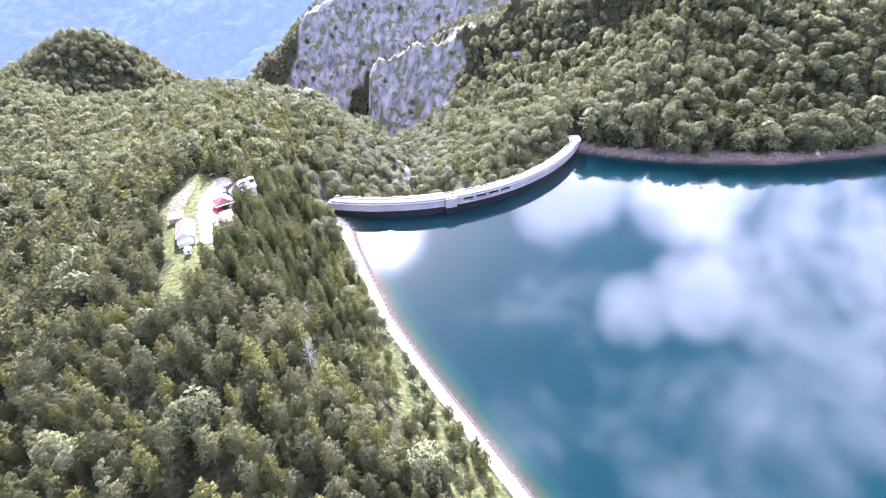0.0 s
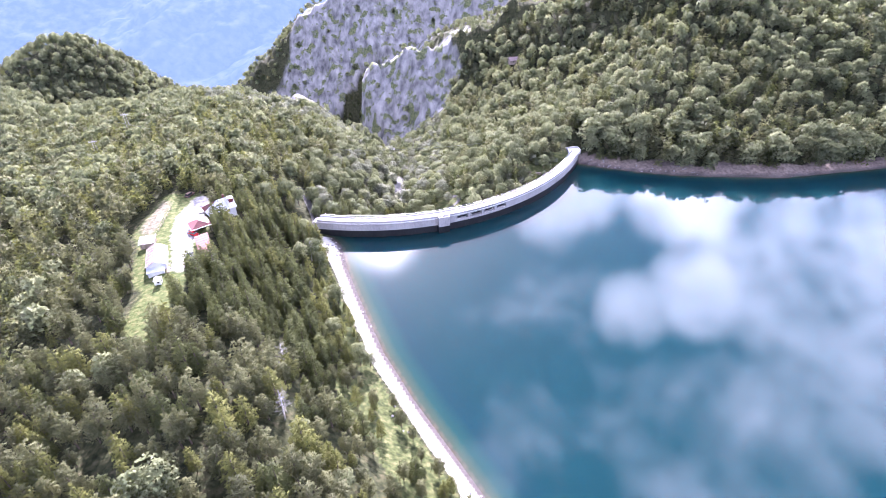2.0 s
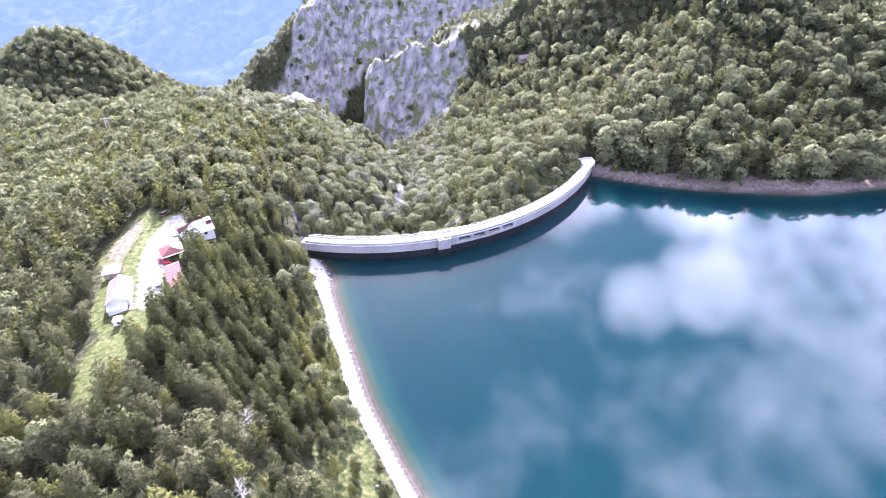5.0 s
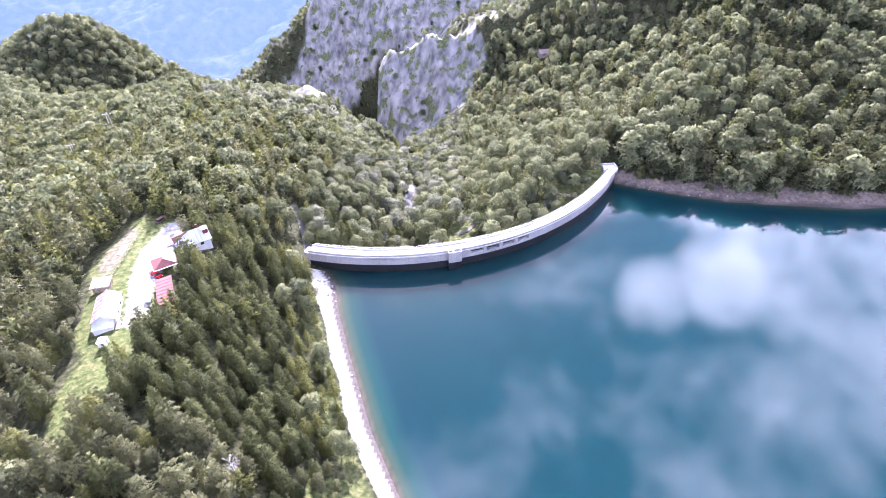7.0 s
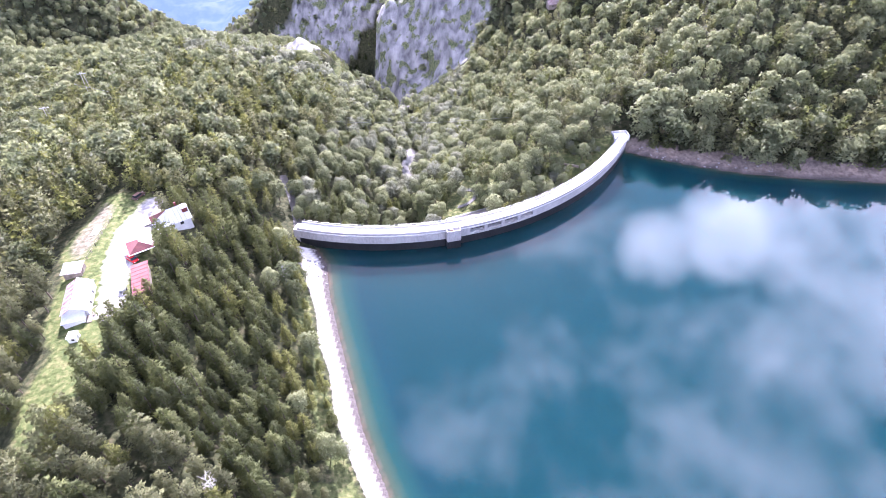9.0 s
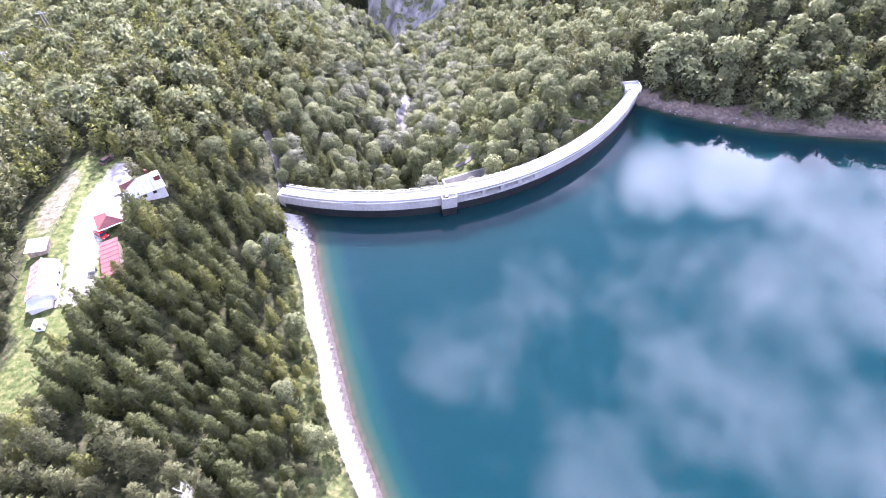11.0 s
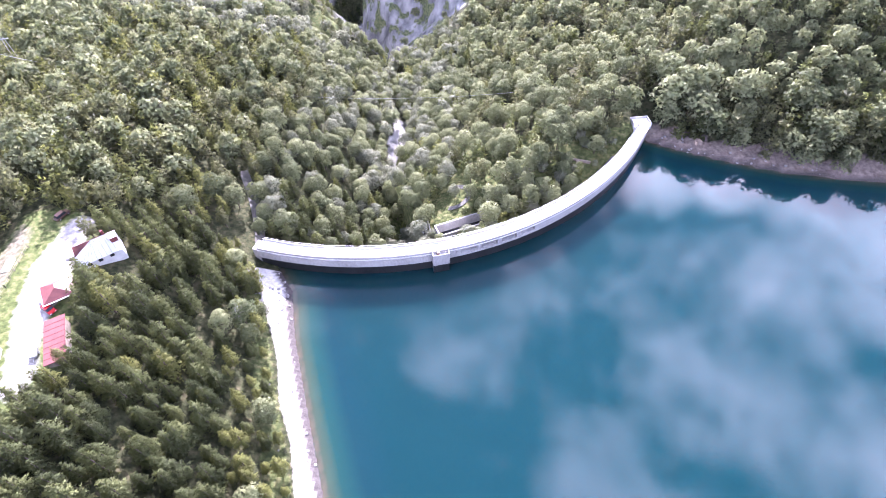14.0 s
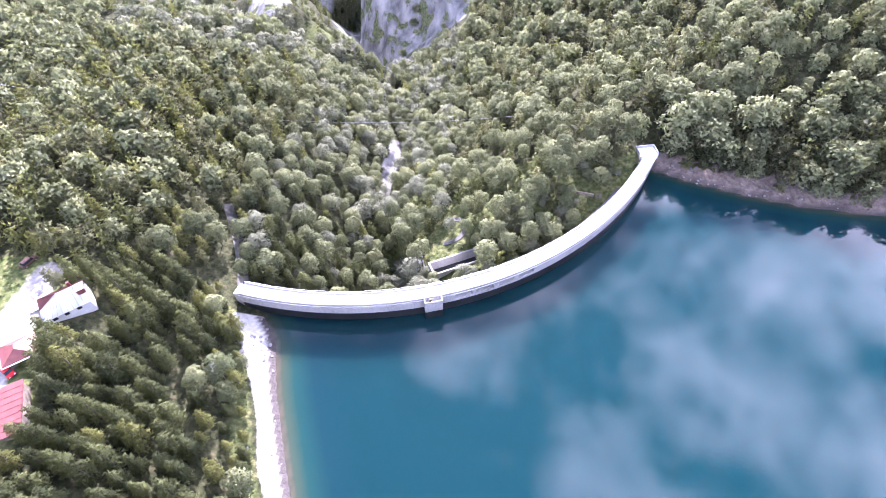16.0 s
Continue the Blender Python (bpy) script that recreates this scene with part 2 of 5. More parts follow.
def land(x, y):
    """Height of the ground above the lake's level."""
    x, y = np.asarray(x, float), np.asarray(y, float)
    # west bank: beach, wooded bank, ridge, and the far side of it
    d = shore_west(y) - x
    west = np.interp(d, [-60, -20, -4, 0, 8, 14, 25, 41, 52, 66, 80, 95, 116, 135, 170, 260, 420, 900], [-40, -17, -2.6, 0, 2.0, 4.0, 9, 20, 23, 23.5, 21, 16.5, 9, -1, -5, -14, -30, -160])
    fade = np.interp(y, [60, 100, 140, 200, 260, 330, 420, 700], [1.25, 1.12, 1.02, 0.98, 0.8, 0.5, 0.3, 0.2])
    west = np.where((west > 0) & (d < 140), west * fade, west)
    west = west + np.where(d > 20, 1.4 * ripple(x, y, 19, 1) * smooth(20, 60, d) * (1 - 0.8 * smooth(-70, -85, x) * smooth(118, 128, y) * (1 - smooth(200, 215, y)) * (1 - smooth(-112, -125, x))), 0)
    # wooded hill to the north-west
    hill = 70 * np.exp(-(((x + 318) / 64) ** 2 + ((y - 478) / 70) ** 2)) + 48 * np.exp(-(((x + 410) / 75) ** 2 + ((y - 450) / 90) ** 2))
    west = west - 56 * smooth(352, 445, y)
    west = west + hill - 40 * smooth(490, 620, y) - 120 * smooth(560, 900, y)
    west = np.where(y < 205, west, np.minimum(west, 60))
    # gorge below the dam
    gx, gz = gorge_x(y), gorge_z(y)
    k_w = np.interp(y, [240, 300, 340, 400, 600], [0.55, 0.52, 0.75, 0.85, 1.0])
    g_west = gz + np.maximum(gx - x - 4, 0) * k_w
    de = np.maximum(x - gx - 4, 0)
    k_e = np.interp(y, [240, 330, 400, 470, 560, 700], [0.42, 0.42, 0.55, 0.9, 1.1, 1.2])
    g_east = gz + np.minimum(de * k_e, np.interp(y, [240, 400, 470, 560], [400, 70, 62, 80]) + de * 0.3)
    # east hillside above the lake
    e_lake = 0.43 * (y - shore_east(x)) + 5 * ripple(x, y, 41, 3) * smooth(10, 60, y - shore_east(x))
    e_lake = np.where((y - shore_east(x) > 0) & (y - shore_east(x) < 9), 0.33 * (y - shore_east(x)), e_lake)
    e_slope = e_lake
    e_lake = np.maximum(np.where(e_lake < 0, e_lake * 3.2, e_lake), -25)
    north = smooth(206, 216, y - 0.0 * x)
    below = np.where(x < gx, np.minimum(west, g_west), np.minimum(g_east, np.where(x < 66, np.maximum(e_slope, 2 + 0.25 * (y - 255)), e_lake)))
    # which side of the arch a point lies on
    r = np.hypot(x - DAM_C[0], y - DAM_C[1])
    inside = (r < DAM_R - 1.5) & (y > 190) & (x > -58) & (x < 76)
    lake = np.maximum(west, np.maximum(e_lake, -24))
    out = np.where(inside | (y > 300) | ((x < -50) & (y > 206)), below, lake)
    out = np.where((x >= 70) & (y <= shore_east(x)), np.maximum(e_lake, -24), out)
    out = np.where((x >= 70) & (y > shore_east(x)) & (y <= 300), np.minimum(g_east, e_lake), out)
    # great rock mountain beyond the gorge
    m1 = -135 + 1.25 * (y - 545) + 0.25 * (x + 60)
    m2 = -100 + (x + 285) * 0.72 + 0.10 * (y - 700)
    rock = np.minimum(m1, m2)
    rock = rock + 46 * (ridged(x + 0.5 * y, y * 0.5, 90, 2) - 0.45) + 16 * (ridged(x + 0.3 * y, y * 0.6, 26, 5) - 0.45) - 16 * (1 - smooth(4, 20, gully_d(x, y)))
    rock = np.minimum(rock, 330 + 40 * ripple(x, y, 150, 1))
    out = np.where((y > 520) & (x < 230), np.maximum(out, rock), out)
    # wooded ridge with a bare knoll west of the gorge
    r_top = np.interp(x, [-300, -240, -186, -151, -136, -121, -108, -96, -75, -54, -44, -36, -20], [-75, -56, -37, -31, -22, -13, -17, -24, -38, -46, -56, -90, -150])
    r_y = np.interp(x, [-186, -44], [470, 400])
    ridge = r_top - 0.5 * np.maximum(0, r_y - y) - 0.9 * np.maximum(0, y - r_y) + 4 * (lattice(x, y, 17, 3) - 0.5)
    out = np.where((y > 330) & (y < 620), np.maximum(out, ridge), out)
    # rock spur east of it, with a sheer end over the gorge
    s_top = np.interp(x, [-100, -86, -82, -76, -48, -24, 3, 26, 60, 120], [-160, -95, -42, -27, -11, 0, 9, 25, 38, 50])
    s_y = np.interp(x, [-82, 26], [520, 480])
    spur = s_top - 0.95 * np.maximum(0, s_y - y) - 1.1 * np.maximum(0, y - s_y) + 28 * (ridged(x + 0.45 * y, y * 0.5, 38, 4) - 0.45) + 10 * (ridged(x, y, 13, 8) - 0.45)
    out = np.where((y > 380) & (y < 640), np.maximum(out, spur), out)
    # rough slabs either side of the gorge
    crag = smooth(410, 470, y) * smooth(-60, 10, x - gx + 40) * (1 - smooth(95, 150, x - gx))
    out = out + crag * (0.12 * np.minimum(y - 525, 0) + 6 * (ridged(x + 0.8 * y, x - y, 23, 7) - 0.5))
    # hills that close the lake to the south and east, far plains of hills beyond
    ring = np.hypot(x - 60, y - 60)
    out = np.where((y < 240) & (x > shore_west(y)) & (ring > 250), np.maximum(out, 0.3 * (ring - 330)), out)
    far = smooth(900, 2200, np.hypot(x, y - 200)) * (1 - smooth(0, 500, y - 600) * (1 - smooth(-200, 600, x)))
    out = out * (1 - far) + far * (60 + 120 * ripple(x, y, 420, 2))
    deep = smooth(650, 1400, y) * (1 - smooth(0, 500, x))
    out = np.where(y > 600, np.minimum(out, out * (1 - deep) + deep * -520), out)
    # sunken basin below the dam
    ca, sa = math.cos(radians(26)), math.sin(radians(26))
    bx, by = (x - 5.7) * ca + (y - 233.6) * sa, -(x - 5.7) * sa + (y - 233.6) * ca
    out = np.where((np.abs(bx) < 12) & (np.abs(by) < 4.5), np.minimum(out, -7.6), out)
    out = np.where((np.abs(bx) < 9.6) & (np.abs(by) < 2.4), -13.5, out)
    return out


def terrain_axis(lo, hi, mid_lo, mid_hi, step, far_step):
    a = np.arange(mid_lo, mid_hi + 0.1, step)
    left, right, s = [], [], step
    v = mid_lo
    while v > lo:
        s *= 1.13
        v -= min(s, far_step)
        left.append(v)
    v, s = mid_hi, step
    while v < hi:
        s *= 1.13
        v += min(s, far_step)
        right.append(v)
    return np.array(left[::-1] + list(a) + right)


def sheet(name, xs, ys, fn, material):
    X, Y = np.meshgrid(xs, ys)
    Z = fn(X, Y)
    nx, ny = len(xs), len(ys)
    me = bpy.data.meshes.new(name)
    co = np.stack([X.ravel(), Y.ravel(), Z.ravel()], 1)
    i = np.arange(nx * ny).reshape(ny, nx)
    q = np.stack([i[:-1, :-1], i[:-1, 1:], i[1:, 1:], i[1:, :-1]], -1).reshape(-1, 4)
    me.vertices.add(len(co))
    me.vertices.foreach_set("co", co.ravel())
    me.loops.add(q.size)
    me.loops.foreach_set("vertex_index", q.ravel())
    me.polygons.add(len(q))
    me.polygons.foreach_set("loop_start", np.arange(0, q.size, 4))
    me.polygons.foreach_set("loop_total", np.full(len(q), 4))
    me.polygons.foreach_set("use_smooth", np.ones(len(q), bool))
    me.update()
    me.validate()
    me.materials.append(material)
    return new(name, me), X, Y, Z


def float_layer(me, name, values):
    a = me.attributes.new(name, "FLOAT", "POINT")
    a.data.foreach_set("value", np.asarray(values, np.float32).ravel())


def inside_poly(x, y, poly):
    x, y = np.asarray(x, float), np.asarray(y, float)
    res = np.zeros(x.shape, bool)
    for (x1, y1), (x2, y2) in zip(poly, poly[1:] + poly[:1]):
        c = ((y1 > y) != (y2 > y)) & (x < (x2 - x1) * (y - y1) / (y2 - y1 + 1e-9) + x1)
        res ^= c
    return res


CLEARING = [(-114, 176), (-113, 203), (-103, 206), (-93, 200), (-89, 184), (-85, 174), (-77, 160), (-80, 150), (-80, 134), (-77, 120), (-84, 113), (-92, 124), (-93, 140), (-101, 148), (-107, 166)]
DRY = [(-113, 176), (-113, 200), (-107, 196), (-104.5, 180), (-105, 170)]
YARD = [(-99, 203), (-95, 203), (-92, 190), (-90, 178), (-88, 166), (-83, 157), (-83, 150), (-88, 150), (-92, 161), (-97, 172), (-101, 186)]


def soft_in(x, y, poly, w):
    """1 inside the outline, 0 outside, with an edge about w wide and a little uneven."""
    tot = np.zeros(np.asarray(x).shape)
    for k in range(8):
        a = k * math.pi / 4
        tot = tot + inside_poly(x + w * math.cos(a) + 0.8 * ripple(x, y, 2.3, k), y + w * math.sin(a) + 0.8 * ripple(y, x, 2.1, k), poly)
    return tot / 8


# ground: forest floor, grass, gravel, pale beach, rock
def ground_material():
    m, n, l = nodes_of("ground")
    out, bs = n.new("ShaderNodeOutputMaterial"), n.new("ShaderNodeBsdfPrincipled")
    geo = n.new("ShaderNodeNewGeometry")

    def noise_at(scale, detail=5, stretch=None):
        t = n.new("ShaderNodeTexNoise")
        t.inputs["Scale"].default_value, t.inputs["Detail"].default_value = scale, detail
        if stretch:
            mp = n.new("ShaderNodeMapping")
            mp.inputs["Scale"].default_value = stretch
            l.new(geo.outputs["Position"], mp.inputs["Vector"])
            l.new(mp.outputs["Vector"], t.inputs["Vector"])
        else:
            l.new(geo.outputs["Position"], t.inputs["Vector"])
        return t.outputs["Fac"]

    def ramp(src, *stops):
        r = n.new("ShaderNodeValToRGB")
        e = r.color_ramp.elements
        e[0].position, e[0].color = stops[0][0], rgba(stops[0][1])
        e[1].position, e[1].color = stops[-1][0], rgba(stops[-1][1])
        for p, c in stops[1:-1]:
            k = e.new(p)
            k.color = rgba(c)
        l.new(src, r.inputs["Fac"])
        return r.outputs["Color"]

    def mixed(a, b, fac):
        x = n.new("ShaderNodeMix")
        x.data_type = "RGBA"
        l.new(a, x.inputs["A"])
        l.new(b, x.inputs["B"])
        l.new(fac, x.inputs["Factor"])
        return x.outputs["Result"]

    def layer(name, wobble=0.0, src=None):
        a = n.new("ShaderNodeAttribute")
        a.attribute_name = name
        if not wobble:
            return a.outputs["Fac"]
        s = n.new("ShaderNodeMath")
        s.operation = "MULTIPLY_ADD"
        s.inputs[1].default_value = wobble
        l.new(src, s.inputs[0])
        l.new(a.outputs["Fac"], s.inputs[2])
        r = n.new("ShaderNodeMapRange")
        r.inputs["From Min"].default_value, r.inputs["From Max"].default_value = 0.25 + wobble * 0.5, 0.75 + wobble * 0.5
        l.new(s.outputs[0], r.inputs["Value"])
        return r.outputs["Result"]

    n1, n2, n3 = noise_at(0.09), noise_at(0.7), noise_at(4.0)
    floor_c = ramp(n2, (0.35, (0.018, 0.020, 0.010)), (0.5, (0.034, 0.038, 0.017)), (0.68, (0.065, 0.058, 0.032)))
    grass_c = ramp(n2, (0.3, (0.036, 0.050, 0.016)), (0.5, (0.070, 0.084, 0.028)), (0.7, (0.13, 0.122, 0.055)))
    gravel_c = ramp(n2, (0.3, (0.20, 0.185, 0.17)), (0.7, (0.36, 0.34, 0.32)))
    beach_c = ramp(n2, (0.3, (0.42, 0.39, 0.36)), (0.7, (0.60, 0.57, 0.54)))
    rock_n = noise_at(0.16, 14, (1.0, 0.7, 0.5))
    rock_c = ramp(rock_n, (0.30, (0.07, 0.07, 0.07)), (0.44, (0.15, 0.146, 0.14)), (0.54, (0.20, 0.195, 0.188)), (0.70, (0.29, 0.28, 0.265)))
    scrub = ramp(noise_at(0.11, 12), (0.53, (0, 0, 0)), (0.60, (1, 1, 1)))
    scrub_c = ramp(n2, (0.35, (0.05, 0.065, 0.03)), (0.65, (0.14, 0.15, 0.07)))
    col = mixed(floor_c, grass_c, layer("grass", 0.5, n2))
    col = mixed(col, gravel_c, layer("gravel", 0.4, n2))
    col = mixed(col, mixed(rock_c, scrub_c, scrub), layer("rock", 0.5, n1))
    wet = ramp(n3, (0.3, (0.045, 0.038, 0.036)), (0.7, (0.085, 0.074, 0.068)))
    redd = ramp(n2, (0.3, (0.11, 0.085, 0.07)), (0.7, (0.22, 0.18, 0.155)))
    col = mixed(col, redd, layer("bank", 0.3, n2))
    col = mixed(col, beach_c, layer("beach", 0.3, n2))
    col = mixed(col, wet, layer("wet"))
    l.new(col, bs.inputs["Base Color"])
    bs.inputs["Roughness"].default_value = 0.9
    bs.inputs["Specular IOR Level"].default_value = 0.08
    bp = n.new("ShaderNodeBump")
    bp.inputs["Strength"].default_value, bp.inputs["Distance"].default_value = 0.8, 0.7
    craggy = n.new("ShaderNodeMath")
    craggy.operation = "MULTIPLY_ADD"
    craggy.inputs[1].default_value = 3.0
    deep = n.new("ShaderNodeMath")
    deep.operation = "MULTIPLY"
    l.new(rock_n, deep.inputs[0])
    l.new(layer("rock"), deep.inputs[1])
    l.new(deep.outputs[0], craggy.inputs[0])
    l.new(noise_at(0.6, 12), craggy.inputs[2])
    l.new(craggy.outputs[0], bp.inputs["Height"])
    l.new(bp.outputs["Normal"], bs.inputs["Normal"])
    l.new(bs.outputs["BSDF"], out.inputs["Surface"])
    return m


M_ground = ground_material()
gxs = terrain_axis(-4200, 4200, -150, 160, 2.0, 160)
gys = terrain_axis(-2500, 4300, 40, 300, 2.0, 160)
gxs = np.unique(np.round(np.concatenate([gxs, np.arange(-330, 130, 5.0)]), 2))
gxs = np.unique(np.concatenate([gxs, np.arange(-8, 20, 0.5), np.arange(-56, 50, 1.0)]))
gys = np.unique(np.round(np.concatenate([gys, np.arange(300, 860, 4.0), np.arange(224, 244, 0.5), np.arange(40, 206, 1.0)]), 2))
ground, GX, GY, GZ = sheet("ground", gxs, gys, land, M_ground)
tagged(ground, "wooded valley ground with pale beach and bare rock", "ground", kind="structure")


def rock_zone(x, y):
    dx = x - gorge_x(y)
    r = smooth(405, 430, y) * smooth(-30, -12, dx) * (1 - smooth(0, 9, x - spur_edge(y) + 9 * ripple(x, y, 9, 2) + 7 * ripple(x, y, 23, 1))) * (1 - smooth(535, 555, y))
    far = smooth(560, 590, y) * smooth(-190, -150, x - 0.25 * (y - 700) + 26 * ripple(x, y, 27, 1) + 14 * ripple(x, y, 9, 3)) * (1 - 0.6 * smooth(40, 140, x))
    r = np.maximum(r, far * smooth(10, 17, gully_d(x, y) + 4 * ripple(x, y, 8, 4)))
    knoll = np.exp(-(((x + 122) / 19) ** 2 + ((y - 432) / 20) ** 2) * 1.3)
    r = np.maximum(r, smooth(0.35, 0.5, knoll))
    scree = (np.abs(x + 28.5 + 1.5 * ripple(x, y, 6, 1)) < 1.6 + 0.07 * (y - 282)) & (y > 281) & (y < 326)
    return np.clip(np.maximum(r, scree), 0, 1)


def meadow_zone(x, y):
    """Dry open slope above the gorge."""
    return np.exp(-(((x + 88) / 11) ** 2 + ((y - 416) / 12) ** 2) * 1.2)


shore_d = shore_west(GY) - GX
east_d = GY - shore_east(GX)
beach_w = 5.9 + 0.9 * ripple(GX, GY, 5, 1) + 3 * smooth(180, 195, GY)
is_beach = (GY < 204) * smooth(-10, -8, shore_d) * (1 - smooth(beach_w - 1.6, beach_w + 1.6, shore_d))
float_layer(ground.data, "beach", is_beach)
float_layer(ground.data, "wet", (1 - smooth(0.5, 0.8, GZ)) * (((GY < 204) & (shore_d < 9)) | ((GX > 68) & (GY < 292))))
float_layer(ground.data, "bank", ((east_d > -4) & (east_d < 8.5 + 1.5 * ripple(GX, GY, 7, 2)) & (GX > 66) & (GY < 300)).astype(float) + 0.55 * soft_in(GX, GY, DRY, 1.5))
near_grass = ((GY < 122) & (shore_d > 7) & (shore_d < 24)) | ((GY >= 122) & (GY < 206) & (shore_d > 7) & (shore_d < 13))
float_layer(ground.data, "grass", np.maximum(np.maximum(soft_in(GX, GY, CLEARING, 1.2), near_grass * 0.55), np.maximum(meadow_zone(GX, GY), 0.62 * ((np.hypot(GX - DAM_C[0], GY - DAM_C[1]) < DAM_R - 4) & (GY > 205) & (GY < 275) & (GX > -30)))))
float_layer(ground.data, "gravel", soft_in(GX, GY, YARD, 1.0))
float_layer(ground.data, "rock", rock_zone(GX, GY))


# ---- the lake ----
def water_material():
    m, n, l = nodes_of("lake_water")
    out, bs = n.new("ShaderNodeOutputMaterial"), n.new("ShaderNodeBsdfPrincipled")
    at = n.new("ShaderNodeAttribute")
    at.attribute_name = "depth"
    ramp = n.new("ShaderNodeValToRGB")
    e = ramp.color_ramp.elements
    e[0].position, e[0].color = 0.0, (0.09, 0.08, 0.06, 1)
    e[1].position, e[1].color = 1.0, (0.003, 0.019, 0.023, 1)
    for p, c in ((0.06, (0.03, 0.05, 0.036)), (0.2, (0.008, 0.032, 0.031)), (0.5, (0.004, 0.020, 0.026))):
        k = e.new(p)
        k.color = rgba(c)
    l.new(at.outputs["Fac"], ramp.inputs["Fac"])
    geo = n.new("ShaderNodeNewGeometry")
    mp = n.new("ShaderNodeMapping")
    mp.inputs["Scale"].default_value = (0.9, 1.6, 1)
    nz = n.new("ShaderNodeTexNoise")
    nz.inputs["Scale"].default_value, nz.inputs["Detail"].default_value = 0.8, 4
    bp = n.new("ShaderNodeBump")
    bp.inputs["Strength"].default_value, bp.inputs["Distance"].default_value = 0.06, 0.12
    l.new(geo.outputs["Position"], mp.inputs["Vector"])
    l.new(mp.outputs["Vector"], nz.inputs["Vector"])
    l.new(nz.outputs["Fac"], bp.inputs["Height"])
    l.new(bp.outputs["Normal"], bs.inputs["Normal"])
    l.new(ramp.outputs["Color"], bs.inputs["Base Color"])
    bs.inputs["Roughness"].default_value = 0.03
    bs.inputs["IOR"].default_value = 1.33
    bs.subsurface_method = "BURLEY"
    bs.inputs["Subsurface Weight"].default_value = 1.0
    bs.inputs["Subsurface Radius"].default_value = (1.0, 2.2, 2.8)
    bs.inputs["Subsurface Scale"].default_value = 8.0
    bs.inputs["Specular IOR Level"].default_value = 0.5
    l.new(bs.outputs["BSDF"], out.inputs["Surface"])
    return m


wxs = np.concatenate([np.arange(-60, 120, 2.0), np.arange(120, 700, 12.0)])
wys = np.concatenate([np.arange(-300, 40, 12.0), np.arange(40, 300, 2.0)])
lake, WX, WY, WZ = sheet("lake", wxs, wys, lambda x, y: np.zeros_like(x), water_material())
w_r = np.hypot(WX - DAM_C[0], WY - DAM_C[1])
float_layer(lake.data, "depth", np.clip(-land(WX, WY) / 16.0, 0, 1))
bm = bmesh.new()
bm.from_mesh(lake.data)
gone = [f for f in bm.faces if (math.hypot(f.calc_center_median().x - DAM_C[0], f.calc_center_median().y - DAM_C[1]) < DAM_R - 2.0 and f.calc_center_median().y > 196 and f.calc_center_median().x < 74) or (f.calc_center_median().y > 208 and f.calc_center_median().x < -48)]
bmesh.ops.delete(bm, geom=gone, context="FACES")
bm.to_mesh(lake.data)
bm.free()
tagged(lake, "calm deep blue-green lake water with shallow edges", "water", kind="structure")


# ---- building helpers ----
def part(name, bm, material, parent, label=""):
    me = bpy.data.meshes.new(name)
    bm.to_mesh(me)
    bm.free()
    me.materials.append(material)
    ob = new(name, me)
    if parent is not None:
        ob.parent = parent
    return tagged(ob, label)


def thing(name, m, label, category, group="", kind=""):
    ob = new(name)
    ob.empty_display_size = 0.3
    ob.matrix_world = m
    return tagged(ob, label, category, group, kind)


def box_bm(x0, y0, z0, x1, y1, z1, bevel=0.0, bm=None):
    bm = bm or bmesh.new()
    r = bmesh.ops.create_cube(bm, size=1.0)
    vs = r["verts"]
    bmesh.ops.scale(bm, vec=(x1 - x0, y1 - y0, z1 - z0), verts=vs)
    bmesh.ops.translate(bm, vec=((x0 + x1) / 2, (y0 + y1) / 2, (z0 + z1) / 2), verts=vs)
    if bevel:
        es = {e for v in vs for e in v.link_edges}
        bmesh.ops.bevel(bm, geom=list(es), offset=bevel, segments=2, affect="EDGES")
    return bm


def tube_bm(p, q, r0, r1=None, sides=6, bm=None):
    bm = bm or bmesh.new()
    p, q = Vector(p), Vector(q)
    d = q - p
    r = bmesh.ops.create_cone(bm, cap_ends=True, segments=sides, radius1=r0, radius2=r0 if r1 is None else r1, depth=d.length)
    bmesh.ops.transform(bm, matrix=Matrix.Translation((p + q) / 2) @ d.to_track_quat("Z", "Y").to_matrix().to_4x4(), verts=r["verts"])
    return bm


def ground_z(x, y):
    return float(land(x, y))


# ---- the dam ----
def arc_pt(a, r):
    return DAM_C[0] + r * math.sin(radians(a)), DAM_C[1] - r * math.cos(radians(a))


def arc_bm(a0, a1, r_out, r_in, z0, z1, step=1.0, bm=None, r_out_low=None):
    """A curved block of the arch: r_out upstream, r_in downstream."""
    bm = bm or bmesh.new()
    k = max(2, int(abs(a1 - a0) / step) + 1)
    rings = []
    for i in range(k):
        a = a0 + (a1 - a0) * i / (k - 1)
        xo, yo = arc_pt(a, r_out)
        xi, yi = arc_pt(a, r_in)
        xl, yl = arc_pt(a, r_out_low or r_out)
        rings.append([bm.verts.new((xl, yl, z0)), bm.verts.new((xo, yo, z1)), bm.verts.new((xi, yi, z1)), bm.verts.new((xi, yi, z0))])
    for p, q in zip(rings, rings[1:]):
        for j in range(4):
            bm.faces.new((p[j], q[j], q[(j + 1) % 4], p[(j + 1) % 4]))
    bm.faces.new(rings[0])
    bm.faces.new(rings[-1][::-1])
    bmesh.ops.recalc_face_normals(bm, faces=bm.faces)
    return bm


